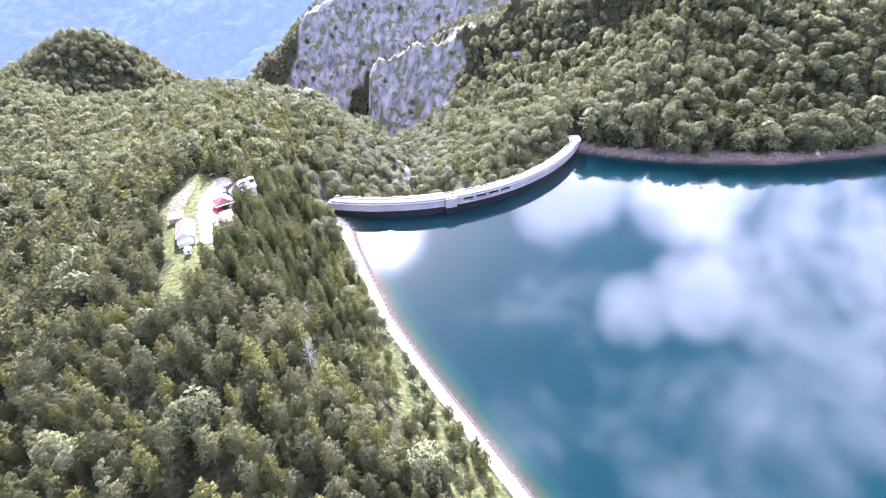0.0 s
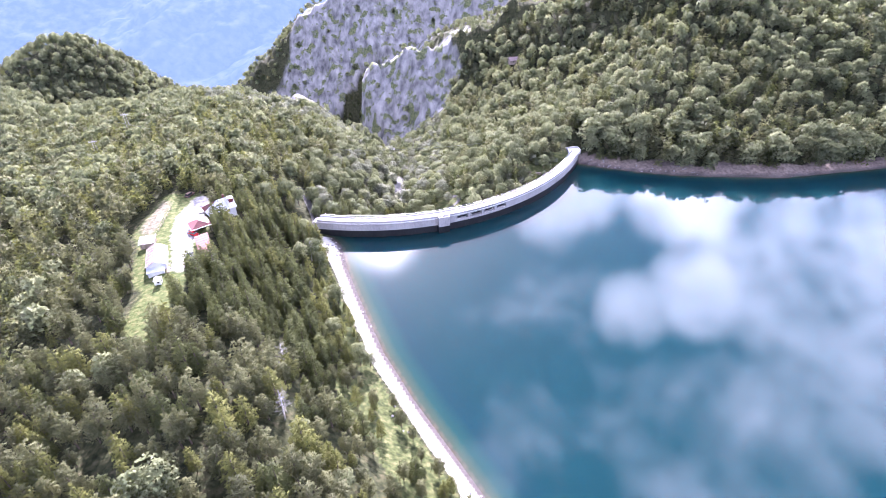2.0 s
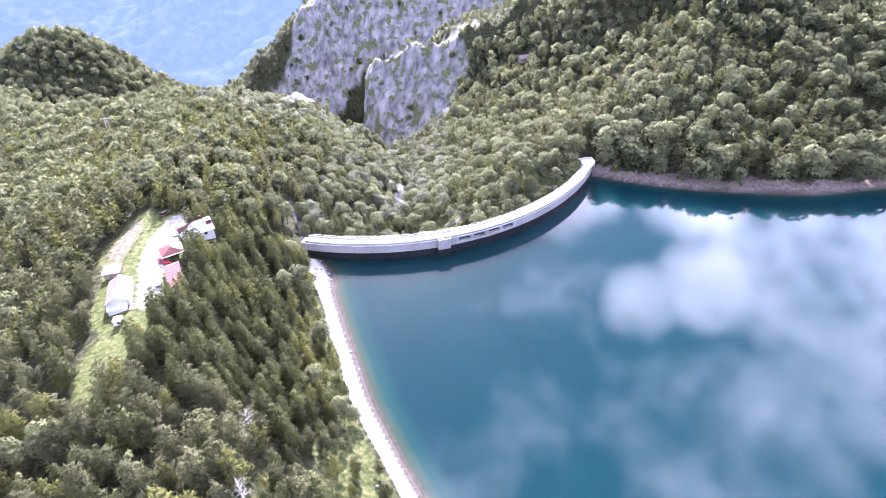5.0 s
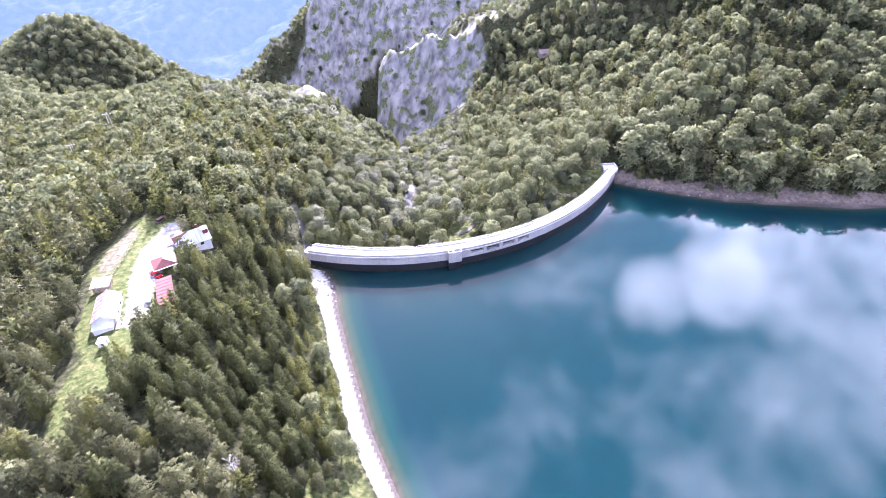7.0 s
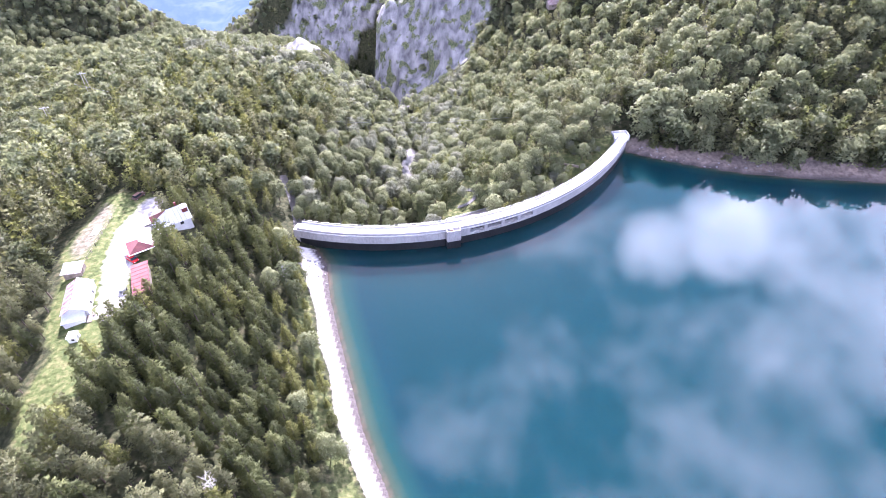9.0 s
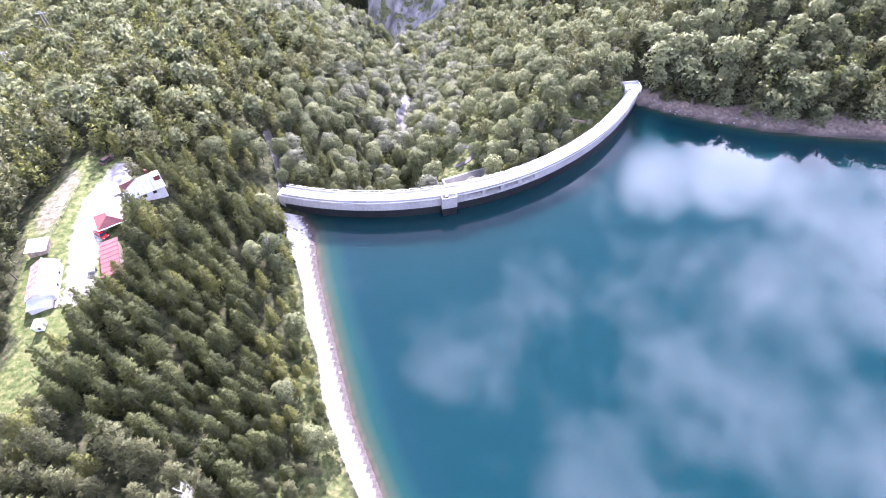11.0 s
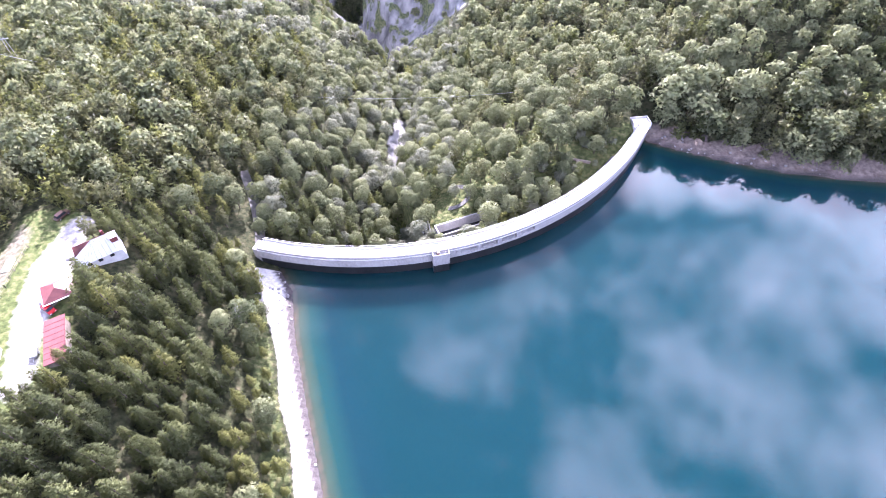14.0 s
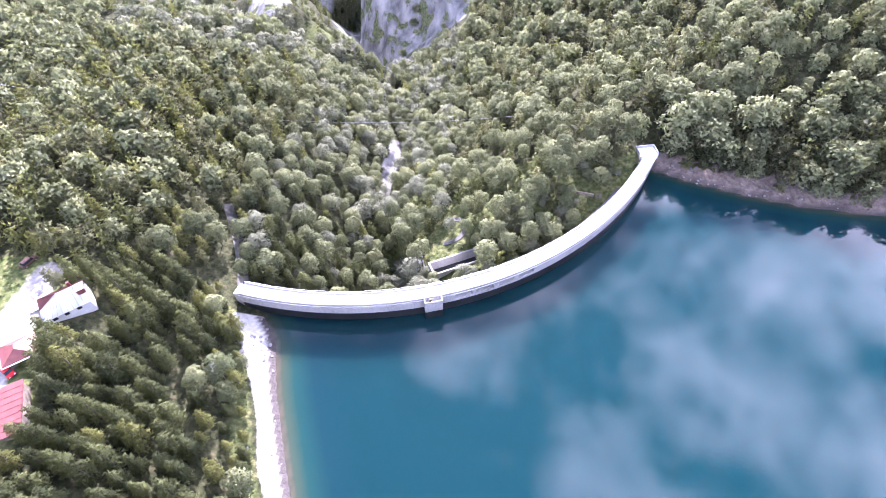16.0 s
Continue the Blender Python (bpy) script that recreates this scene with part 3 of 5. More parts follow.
A0, A1 = -11.2, 66.6
dam = thing("arch_dam", Matrix(), "pale concrete arch dam with a crest road", "dam")
part("body", arc_bm(A0 - 1, A1 + 1.0, DAM_R - 0.2, DAM_R - 6.5, -26, 3.2, r_out_low=DAM_R + 1.2), M_wet_and_shade, dam, "dark water-stained lower face")
S0, S1 = 19.6, 33.0                          # spillway stretch
part("upper_wall", arc_bm(A0, S0, DAM_R, DAM_R - 3.6, 3.2, 6.7), M_conc, dam, "pale upper wall")
part("upper_wall", arc_bm(S1, A1, DAM_R, DAM_R - 3.6, 3.2, 6.7), M_conc, dam, "pale upper wall")
part("spillway_sill", arc_bm(S0, S1, DAM_R, DAM_R - 3.6, 3.2, 4.3), M_conc, dam)
part("spillway_lintel", arc_bm(S0, S1, DAM_R, DAM_R - 3.6, 6.1, 6.7), M_conc, dam)
n_bay = 4
for k in range(n_bay + 1):
    a = S0 + (S1 - S0) * k / n_bay
    part("spillway_pier", arc_bm(a - 0.35, a + 0.35, DAM_R + 0.12, DAM_R - 3.4, 4.3, 6.1, 0.3), M_conc, dam)
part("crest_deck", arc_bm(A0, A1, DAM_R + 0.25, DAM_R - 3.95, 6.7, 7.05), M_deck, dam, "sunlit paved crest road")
part("parapet", arc_bm(A0, A1, DAM_R + 0.25, DAM_R - 0.05, 7.05, 7.95), M_conc, dam)
part("parapet", arc_bm(A0, A1, DAM_R - 3.7, DAM_R - 3.95, 7.05, 7.75), M_conc, dam)
# added dark block behind the bays, painting the shade inside the openings
part("bay_shade_block", arc_bm(S0, S1, DAM_R - 1.6, DAM_R - 2.2, 4.3, 6.1), M_wet_and_shade, dam, "dark block put in for the shade of the spillway bays")
part("ledge", arc_bm(A0, S0 - 4.8, DAM_R + 0.42, DAM_R + 0.004, 6.25, 6.55), M_conc, dam)
for k in range(52):
    a = A0 + 0.6 + (A1 - A0 - 1.2) * k / 51
    x, y = arc_pt(a, DAM_R - 3.82)
    part("rail_post", tube_bm((x, y, 7.7), (x, y, 8.45), 0.04, sides=5), M_rail, dam)
part("handrail", arc_bm(A0 + 0.6, A1 - 0.6, DAM_R - 3.79, DAM_R - 3.85, 8.42, 8.48), M_rail, dam, "thin steel handrail")
# the intake tower on the upstream face
t_mid = 16.7
tower = pose(*arc_pt(t_mid, DAM_R), 0, 0, 0, t_mid)
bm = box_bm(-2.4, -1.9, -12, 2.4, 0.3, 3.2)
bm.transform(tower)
part("intake_tower_base", bm, M_wet_and_shade, dam, "dark wet tower base")
bm = box_bm(-2.5, -2.0, 3.2, 2.5, 0.2, 7.0, 0.08)
bm.transform(tower)
part("intake_tower", bm, M_conc, dam)
for a, b in (((-2.5, -2.0), (2.5, -1.75)), ((-2.5, -1.75), (-2.25, 0.2)), ((2.25, -1.75), (2.5, 0.2))):
    bm = box_bm(a[0], a[1], 7.0, b[0], b[1], 7.9)
    bm.transform(tower)
    part("tower_parapet", bm, M_conc, dam)
bm = box_bm(-1.1, -1.2, 7.0, -0.3, -0.5, 8.0, 0.05)
bm.transform(tower)
part("winch", bm, M_brown, dam, "small dark gate winch")
# deck at the east end and the west abutment
ex, ey = arc_pt(A1, DAM_R - 1.8)
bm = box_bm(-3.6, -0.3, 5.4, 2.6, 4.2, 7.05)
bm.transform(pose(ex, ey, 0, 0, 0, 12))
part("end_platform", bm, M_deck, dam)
for x0, y0, x1, y1 in ((-3.6, 4.2, 2.6, 4.45), (2.6, -0.3, 2.85, 4.45), (-3.85, 0.6, -3.6, 4.45)):
    bm = box_bm(x0, y0, 5.4, x1, y1, 7.9)
    bm.transform(pose(ex, ey, 0, 0, 0, 12))
    part("platform_parapet", bm, M_conc, dam)
wx, wy = arc_pt(A0, DAM_R - 1.8)
bm = box_bm(-1.8, -1.7, -6, 0.2, 1.9, 6.4)
bm.transform(pose(wx, wy, 0, 0, 0, -14))
part("west_abutment", bm, M_conc, dam)


# ---- trees ----
def rot_frame(rng, out, flat):
    """Two axes for a spray that points along out."""
    side = np.cross(out, [0, 0, 1.0])
    side /= np.linalg.norm(side) + 1e-9
    up = np.cross(side, out)
    a = rng.uniform(-flat, flat)
    return side * math.cos(a) + up * math.sin(a)


def spray(tris, base, direction, length, width, rng, flat=0.9, quad=True):
    d = direction / (np.linalg.norm(direction) + 1e-9)
    s = rot_frame(rng, d, flat) * width
    tip = base + d * length
    mid = base + d * length * 0.45
    if quad:
        tris.append((base, mid + s, tip))
        tris.append((base, tip, mid - s))
    else:
        tris.append((base + s, base - s, tip))


def crown_tufts(rng, h, r, shape, bare, n_tuft, n_leaf, tuft, leaf, droop=0.2, ragged=0.3, thick=0.22):
    """A crown of separate branch tufts about the stem; shape gives its outline by height."""
    tris, nrm = [], []
    for k in range(n_tuft):
        f = 1 - math.sqrt(1 - 0.985 * (k + rng.uniform(0.1, 0.9)) / n_tuft)
        env = r * shape(f) * rng.uniform(1 - ragged, 1 + ragged * 0.5)
        a = k * 2.4 + rng.uniform(-0.5, 0.5)
        out = np.array([math.cos(a), math.sin(a), 0.0])
        reach = env * rng.uniform(0.5, 0.8)
        c = out * reach + np.array([0, 0, h * (bare + (1 - bare) * f) - droop * reach + rng.uniform(-0.2, 0.2)])
        lr = tuft * (0.62 + 0.6 * (1 - f)) * rng.uniform(0.75, 1.25)
        v = rng.normal(0, 1, (n_leaf, 3))
        v /= np.linalg.norm(v, axis=1)[:, None]
        v[:, 2] = np.where(v[:, 2] < -0.3, -v[:, 2] * 0.7, v[:, 2])
        p = c + (v * np.array([0.85, 0.85, 0.62]) + out * (v @ out)[:, None] * 0.5) * lr * rng.uniform(0.6, 1.08, (n_leaf, 1))
        d = np.cross(v, rng.normal(0, 1, (n_leaf, 3)))
        d = d / (np.linalg.norm(d, axis=1)[:, None] + 1e-6) + 0.7 * out + np.array([0, 0, 0.25]) + 0.4 * v
        d /= np.linalg.norm(d, axis=1)[:, None]
        s = np.cross(d, rng.normal(0, 1, (n_leaf, 3)))
        s /= np.linalg.norm(s, axis=1)[:, None] + 1e-6
        ln = leaf * rng.uniform(0.7, 1.35, (n_leaf, 1))
        tris.append(np.stack([p - s * ln * thick, p + s * ln * thick, p + d * ln], 1))
        w = 0.8 * v + 0.8 * out + np.array([0, 0, 0.15])
        nrm.append(w / np.linalg.norm(w, axis=1)[:, None])
    top = np.array([[(-0.12, 0, h * 0.93), (0.12, 0, h * 0.93), (0, 0, h * 1.02)], [(0, -0.12, h * 0.93), (0, 0.12, h * 0.93), (0, 0, h * 1.02)]])
    tris.append(top)
    nrm.append(np.array([[0, 0.3, 0.95]] * 2))
    return np.concatenate(tris), np.concatenate(nrm)


def cone_shape(f):
    return (1 - f) ** 0.8 * (0.75 + 0.25 * min(1, f * 6))


def open_shape(f):
    return (1 - f) ** 0.5 * (0.5 + 0.5 * min(1, f * 3))


def crown_lobes(rng, h, r, n_lobe, n_leaf, size, bare=0.3, quad=True, flatness=0.85, spread=1.0, lobe=0.46):
    """Rounded, uneven crown: lobes about the stem, each a shell of small leaf sprays that lie along it."""
    tris, nrm = [], []
    mid = h * (bare + (1 - bare) * 0.5)
    hz = h * (1 - bare) * 0.5
    for k in range(n_lobe):
        a = k * 2.4 + rng.uniform(-0.5, 0.5)
        f = -0.62 + 1.5 * (k + 0.5) / n_lobe + rng.uniform(-0.12, 0.12)
        ring = r * math.sqrt(max(0.03, 1 - min(1, abs(f)) ** 2)) * rng.uniform(0.35, 0.68) * spread
        c = np.array([ring * math.cos(a), ring * math.sin(a), mid + f * hz * 0.72])
        lr = r * lobe * rng.uniform(0.8, 1.2)
        for s in range(n_leaf):
            v = rng.normal(0, 1, 3)
            v /= np.linalg.norm(v)
            if v[2] < -0.35:
                v[2] *= -0.7
            p = c + v * lr * np.array([1, 1, flatness]) * rng.uniform(0.82, 1.06)
            dd = np.cross(v, rng.normal(0, 1, 3))
            dd = dd / (np.linalg.norm(dd) + 1e-6) + v * rng.uniform(0.0, 0.8)
            spray(tris, p, dd, size * rng.uniform(0.7, 1.35), size * 0.42, rng, 1.5, quad)
            w = v + 0.8 * (p - np.array([0, 0, mid - 0.2 * hz])) / r
            nrm += [w / np.linalg.norm(w)] * (2 if quad else 1)
    return np.array(tris), np.array(nrm)


def tri_mesh(name, tris, material, nrm):
    me = bpy.data.meshes.new(name)
    co = tris.reshape(-1, 3)
    me.vertices.add(len(co))
    me.vertices.foreach_set("co", co.astype(np.float32).ravel())
    me.loops.add(len(co))
    me.loops.foreach_set("vertex_index", np.arange(len(co), dtype=np.int32))
    me.polygons.add(len(tris))
    me.polygons.foreach_set("loop_start", np.arange(0, len(co), 3, dtype=np.int32))
    me.polygons.foreach_set("loop_total", np.full(len(tris), 3, dtype=np.int32))
    me.update()
    me.materials.append(material)
    rg = np.random.default_rng(len(tris))
    v = np.repeat(nrm + rg.normal(0, 0.22, nrm.shape), 3, axis=0)
    v[:, 2] += 0.12
    v /= np.linalg.norm(v, axis=1)[:, None] + 1e-6
    shell = me.attributes.new("shell", "FLOAT_VECTOR", "POINT")
    shell.data.foreach_set("vector", v.astype(np.float32).ravel())
    return me


def trunk_mesh(rng, h, r0, limbs, reach):
    bm = bmesh.new()
    bend = rng.normal(0, 0.015, 2) * h
    pts = [Vector((bend[0] * f * f, bend[1] * f * f, h * f - (0.8 if f == 0 else 0))) for f in (0, 0.35, 0.7, 0.97)]
    for i, (p, q) in enumerate(zip(pts, pts[1:])):
        tube_bm(p, q, r0 * (1 - 0.3 * i), r0 * (1 - 0.3 * (i + 1)) + 0.01, 5, bm)
    for k in range(limbs):
        f = 0.35 + 0.55 * k / max(1, limbs)
        a = k * 2.4 + rng.uniform(-0.4, 0.4)
        p = Vector((bend[0] * f * f, bend[1] * f * f, h * f))
        tube_bm(p, p + Vector((math.cos(a), math.sin(a), 0.55)) * reach * (1.1 - f), r0 * 0.3, 0.02, 4, bm)
    me = bpy.data.meshes.new("trunk")
    bm.to_mesh(me)
    bm.free()
    me.materials.append(M_bark)
    return me


rngt = np.random.default_rng(7)
# near models: a few of each kind, all at unit scale for a tree about 10 m high
NEAR, FAR, MID = {}, {}, []
for kd in ("spruce", "pine", "larch", "broadleaf", "willow"):
    NEAR[kd], FAR[kd] = [], []
    for v in range(4):
        if kd == "spruce":
            tr = crown_tufts(rngt, 10, 2.35, cone_shape, 0.1, 92, 24, 0.44, 0.36, thick=0.26)
            fr = crown_tufts(rngt, 10, 2.4, cone_shape, 0.15, 32, 9, 0.6, 0.8, thick=0.28)
        elif kd == "larch":
            tr = crown_tufts(rngt, 10, 2.3, cone_shape, 0.15, 70, 22, 0.45, 0.36, -0.1, 0.45, 0.26)
            fr = crown_tufts(rngt, 10, 2.4, cone_shape, 0.15, 28, 9, 0.6, 0.75, -0.1, 0.45, 0.28)
        elif kd == "pine":
            tr = crown_tufts(rngt, 10, 2.35, open_shape, 0.25, 60, 30, 0.55, 0.36, -0.15, 0.5, 0.26)
            fr = crown_tufts(rngt, 10, 2.4, open_shape, 0.25, 26, 11, 0.75, 0.78, -0.15, 0.5, 0.28)
        elif kd == "broadleaf":
            tr = crown_lobes(rngt, 10, 3.5, 17, 82, 0.48, 0.1, quad=False, lobe=0.4)
            fr = crown_lobes(rngt, 10, 3.5, 11, 30, 1.0, 0.08, quad=False, lobe=0.46)
            MID.append(crown_lobes(rngt, 10, 3.6, 14, 50, 0.68, 0.04, quad=False, lobe=0.42))
        else:
            tr = crown_lobes(rngt, 10, 3.9, 17, 74, 0.5, 0.05, quad=False, lobe=0.42)
            fr = crown_lobes(rngt, 10, 3.9, 10, 34, 0.95, 0.05, quad=False, lobe=0.48)
        NEAR[kd].append((tri_mesh("crown", tr[0], LEAF[kd][0], tr[1]), trunk_mesh(rngt, 9.0 if kd in ("spruce", "larch") else 7.6, 0.17, 0 if kd == "spruce" else 5, 1.8)))
        FAR[kd].append(fr)

TREE_LABEL = {
    "spruce": ("dark green dense conical spruce tree", "spruce tree"),
    "pine": ("grey-green open-crowned pine tree on the slope", "pine tree"),
    "larch": ("light yellow-green feathery larch tree", "larch tree"),
    "broadleaf": ("rounded mid-green broadleaf tree in full leaf", "broadleaf tree"),
    "willow": ("silvery pale green bushy willow tree", "willow tree"),
}


def scatter(x0, x1, y0, y1, step, rng):
    nx, ny = int((x1 - x0) / step), int((y1 - y0) / step)
    X, Y = np.meshgrid(np.arange(nx), np.arange(ny))
    X = x0 + (X + 0.5 * (Y % 2) + rng.uniform(-0.36, 0.36, X.shape)) * step
    Y = y0 + (Y + rng.uniform(-0.36, 0.36, Y.shape)) * step
    return X.ravel(), Y.ravel()


def slope_at(x, y):
    return np.hypot(land(x + 2, y) - land(x - 2, y), land(x, y + 2) - land(x, y - 2)) / 4


BUILDINGS = [(-93.5, 157, 10), (-87, 144, 4), (-81.5, 163.5, 8), (-90, 175, 6), (-83, 190, 7.5), (-91, 188, 8), (-103, 168, 5), (4, 233, 11), (52.5, 431, 9)]


def tree_spots():
    rng = np.random.default_rng(11)
    spots = []
    for zone, (x0, x1, y0, y1, st) in {
        "near": (-190, 60, 36, 216, 4.05), "west": (-330, -190, 60, 330, 6.0), "north": (-330, 80, 216, 420, 4.6),
        "hill": (-520, -150, 330, 560, 6.2), "east": (0, 330, 238, 470, 5.5), "far_east": (20, 330, 470, 640, 8.0), "gorge": (-330, 20, 420, 900, 6.6),
    }.items():
        x, y = scatter(x0, x1, y0, y1, st, rng)
        z = land(x, y)
        sd = shore_west(y) - x
        ok = (z > 1.2) | (x < -70)
        r = np.hypot(x - DAM_C[0], y - DAM_C[1])
        below_dam = (r < DAM_R - 8.5) & (y > 200) & (x > -60) & (x < 72)
        if zone == "near":
            ok &= (sd > 7.4) & (y < 206 + np.where(x < -54, 10, 0)) & ~((sd < 24) & (rng.random(x.shape) < np.where(y < 122, 0.3, 0.1)))
            ok &= ((y > 120) & (x > -92) & (sd < 68)) | (rng.random(x.shape) < 0.74)
        elif zone in ("west", "hill"):
            ok = z > -150
            if zone == "hill":
                ok &= ~((x > -330) & (y < 420) & (x > -330) & (y < 330))
        elif zone == "north":
            ok = (below_dam | (y > 300) | (x < -58)) & ~((x > 0) & (y > 238)) & (rock_zone(x, y) < 0.4)
            ok &= rng.random(x.shape) > 0.75 * meadow_zone(x, y)
            ok &= ~((x < -150) & (y > 330))
            ok &= ~((np.abs(x + 61 + (y - 216) * 0.35) < 2.2) & (y < 250))
        elif zone in ("east", "far_east"):
            ok = (((y - shore_east(x)) > 2.0 + 3.5 * (x < 100) * rng.random(x.shape)) & (x > 60)) | (below_dam & (x > 0)) | ((y > 300) & (x > gorge_x(y)))
            ok &= rock_zone(x, y) < 0.4
            ok &= ~((np.hypot(x - 71, y - 281) < 7) | (np.hypot(x - 45, y - 257) < 6))
        else:
            rz = rock_zone(x, y)
            ok = rng.random(x.shape) < np.where(rz > 0.5, 0.07, 0.75)
            ok &= ~((y < 470) & (rz < 0.3) & (x > 0)) & (rng.random(x.shape) > 0.8 * meadow_zone(x, y))
        ok &= ~(soft_in(x, y, CLEARING, 0.8) > 0.4)
        for bx, by, br in BUILDINGS:
            ok &= np.hypot(x - bx, y - by) > br * 0.8
        ok &= ~((np.hypot(x - 1.5, y - 247) < 6.5))
        ok &= (x > -75 - 0.9 * y) & (x < 60 + 0.8 * y)
        x, y, z, sd = x[ok], y[ok], z[ok], sd[ok]
        u = rng.random(len(x))
        patch = ripple(x, y, 14, 3)
        for i in range(len(x)):
            if zone == "near":
                if y[i] > 122 + 6 * patch[i] and -90 < x[i] and sd[i] < 66:
                    kd = "spruce" if u[i] < 0.93 else "larch"
                    h = rng.uniform(8.5, 14.0)
                    if sd[i] < 19:
                        kd, h = ("larch" if u[i] < 0.55 else "spruce" if u[i] < 0.93 else "broadleaf"), rng.uniform(5.5, 11)
                else:
                    kd = "pine" if u[i] < 0.60 else "larch" if u[i] < 0.82 else "spruce" if u[i] < 0.97 else "broadleaf"
                    h = rng.uniform(7.0, 14.5) if sd[i] > 26 else rng.uniform(6, 10)
            elif zone == "west":
                kd = "pine" if u[i] < 0.62 else "spruce" if u[i] < 0.78 else "broadleaf"
                h = rng.uniform(8, 12)
            elif zone == "north":
                if x[i] < -62 and y[i] < 330:
                    kd = "pine" if u[i] < 0.34 else "spruce" if u[i] < 0.55 else "larch" if u[i] < 0.75 else "broadleaf"
                    h = rng.uniform(9, 13)
                elif -55 < x[i] < -25 and y[i] < 240:
                    kd, h = "spruce" if u[i] < 0.75 else "broadleaf", rng.uniform(9, 13)
                else:
                    kd = "willow" if u[i] < 0.30 else "broadleaf" if u[i] < 0.8 else "spruce" if u[i] < 0.92 else "larch"
                    h = rng.uniform(5.5, 10.5)
            elif zone == "hill":
                kd, h = ("broadleaf" if u[i] < 0.72 else "larch" if u[i] < 0.86 else "pine"), rng.uniform(7, 11)
            elif zone == "east":
                kd = "broadleaf" if u[i] < 0.52 else "pine" if u[i] < 0.80 else "spruce"
                h = rng.uniform(7, 13) + 4 * (y[i] - shore_east(x[i]) < 24) * (x[i] > 66)
            else:
                kd, h = ("spruce" if gully_d(x[i], y[i]) < 20 else "broadleaf" if u[i] < 0.7 else "pine"), rng.uniform(5, 9)
            spots.append((kd, x[i], y[i], z[i] - 0.15, h, rng.uniform(0, 6.283), rng.uniform(0.85, 1.2), rng.random(), zone))
    return spots


SPOTS = tree_spots()
rng_b = np.random.default_rng(23)
for _ in range(150):                          # bushes on the slope right below the dam
    a_, r_ = rng_b.uniform(-8, 62), DAM_R - rng_b.uniform(7.5, 26)
    x_, y_ = arc_pt(a_, r_)
    if abs((x_ - 5.7) * 0.9 + (y_ - 233.6) * 0.44) < 11 and abs(-(x_ - 5.7) * 0.44 + (y_ - 233.6) * 0.9) < 4.2:
        continue
    if math.hypot(x_ - 1.5, y_ - 247) < 6.8:
        continue
    SPOTS.append(("willow" if rng_b.random() < 0.45 else "broadleaf", x_, y_, float(land(x_, y_)) - 0.2, rng_b.uniform(3.0, 6.5), rng_b.uniform(0, 6.28), rng_b.uniform(0.9, 1.2), rng_b.random(), "bush"))
SPOTS.append(("willow", 1.5, 247.0, float(land(1.5, 247.0)) - 0.2, 6.5, 1.0, 1.0, 0.3, "bush"))
singles = {}
for i, s in enumerate(SPOTS):
    kd, x, y = s[0], s[1], s[2]
    lead = abs(x + 50) + 0.35 * max(0.0, y - 120) if kd in ("spruce", "pine", "larch") else min(math.hypot(x + 5, (y - 235) * 0.8), abs(x + 45) * 0.8 + 0.3 * max(0.0, y - 120))
    singles.setdefault(kd, []).append((lead, i))
chosen = set()
for kd, lst in singles.items():
    lst.sort()
    chosen.update(i for _, i in lst[:{"spruce": 300, "pine": 300, "larch": 200, "broadleaf": 280, "willow": 130}[kd]])
made_tree = {}
for i in sorted(chosen):
    kd, x, y, z, h, a, w, tint, zone = SPOTS[i]
    v = i % 4
    if (kd, v) not in made_tree:
        t = thing(kd + "_tree", pose(x, y, z, 0, 0, math.degrees(a)), TREE_LABEL[kd][0], TREE_LABEL[kd][1], kd + " trees by the lake")
        for nm, me in (("crown", NEAR[kd][v][0]), ("trunk", NEAR[kd][v][1])):
            o = new(nm, me)
            o.parent = t
        t.scale = (1, 1, 1)
        made_tree[(kd, v)] = t
        t.scale = (h / 10 * w, h / 10 * w, h / 10)
    else:
        src = made_tree[(kd, v)]
        keep = src.scale.copy()
        src.scale = (h / 10 * w, h / 10 * w, h / 10)
        copy_thing(src, pose(x, y, z, 0, 0, math.degrees(a)))
        src.scale = keep

groups = {}
for i, s in enumerate(SPOTS):
    if i not in chosen:
        groups.setdefault((s[0], "far" if s[8] in ("hill", "far_east", "gorge") else "mid"), []).append(s)
for (kd, zn), lst in groups.items():
    blocks, tints, shells = [], [], []
    for j, (_, x, y, z, h, a, w, tint, zone) in enumerate(lst):
        t, nr = MID[j % 4] if kd == "broadleaf" and zone in ("east", "north", "near", "bush") and y < 345 and x > -75 else FAR[kd][j % 4]
        c, s = math.cos(a), math.sin(a)
        k = h / 10
        q = np.empty_like(t)
        q[..., 0] = (t[..., 0] * c - t[..., 1] * s) * k * w + x
        q[..., 1] = (t[..., 0] * s + t[..., 1] * c) * k * w + y
        q[..., 2] = t[..., 2] * k + z
        blocks.append(q)
        shells.append(np.stack([nr[:, 0] * c - nr[:, 1] * s, nr[:, 0] * s + nr[:, 1] * c, nr[:, 2]], 1))
        tints.append(np.full(len(t) * 3, tint))
    me = tri_mesh(kd + "_forest", np.concatenate(blocks), LEAF[kd][1], np.concatenate(shells))
    float_layer(me, "tint", np.concatenate(tints))
    tagged(new(kd + "_forest", me), TREE_LABEL[kd][0].replace(" tree", "") + " forest canopy on the hillsides", "forest", kind="stuff")



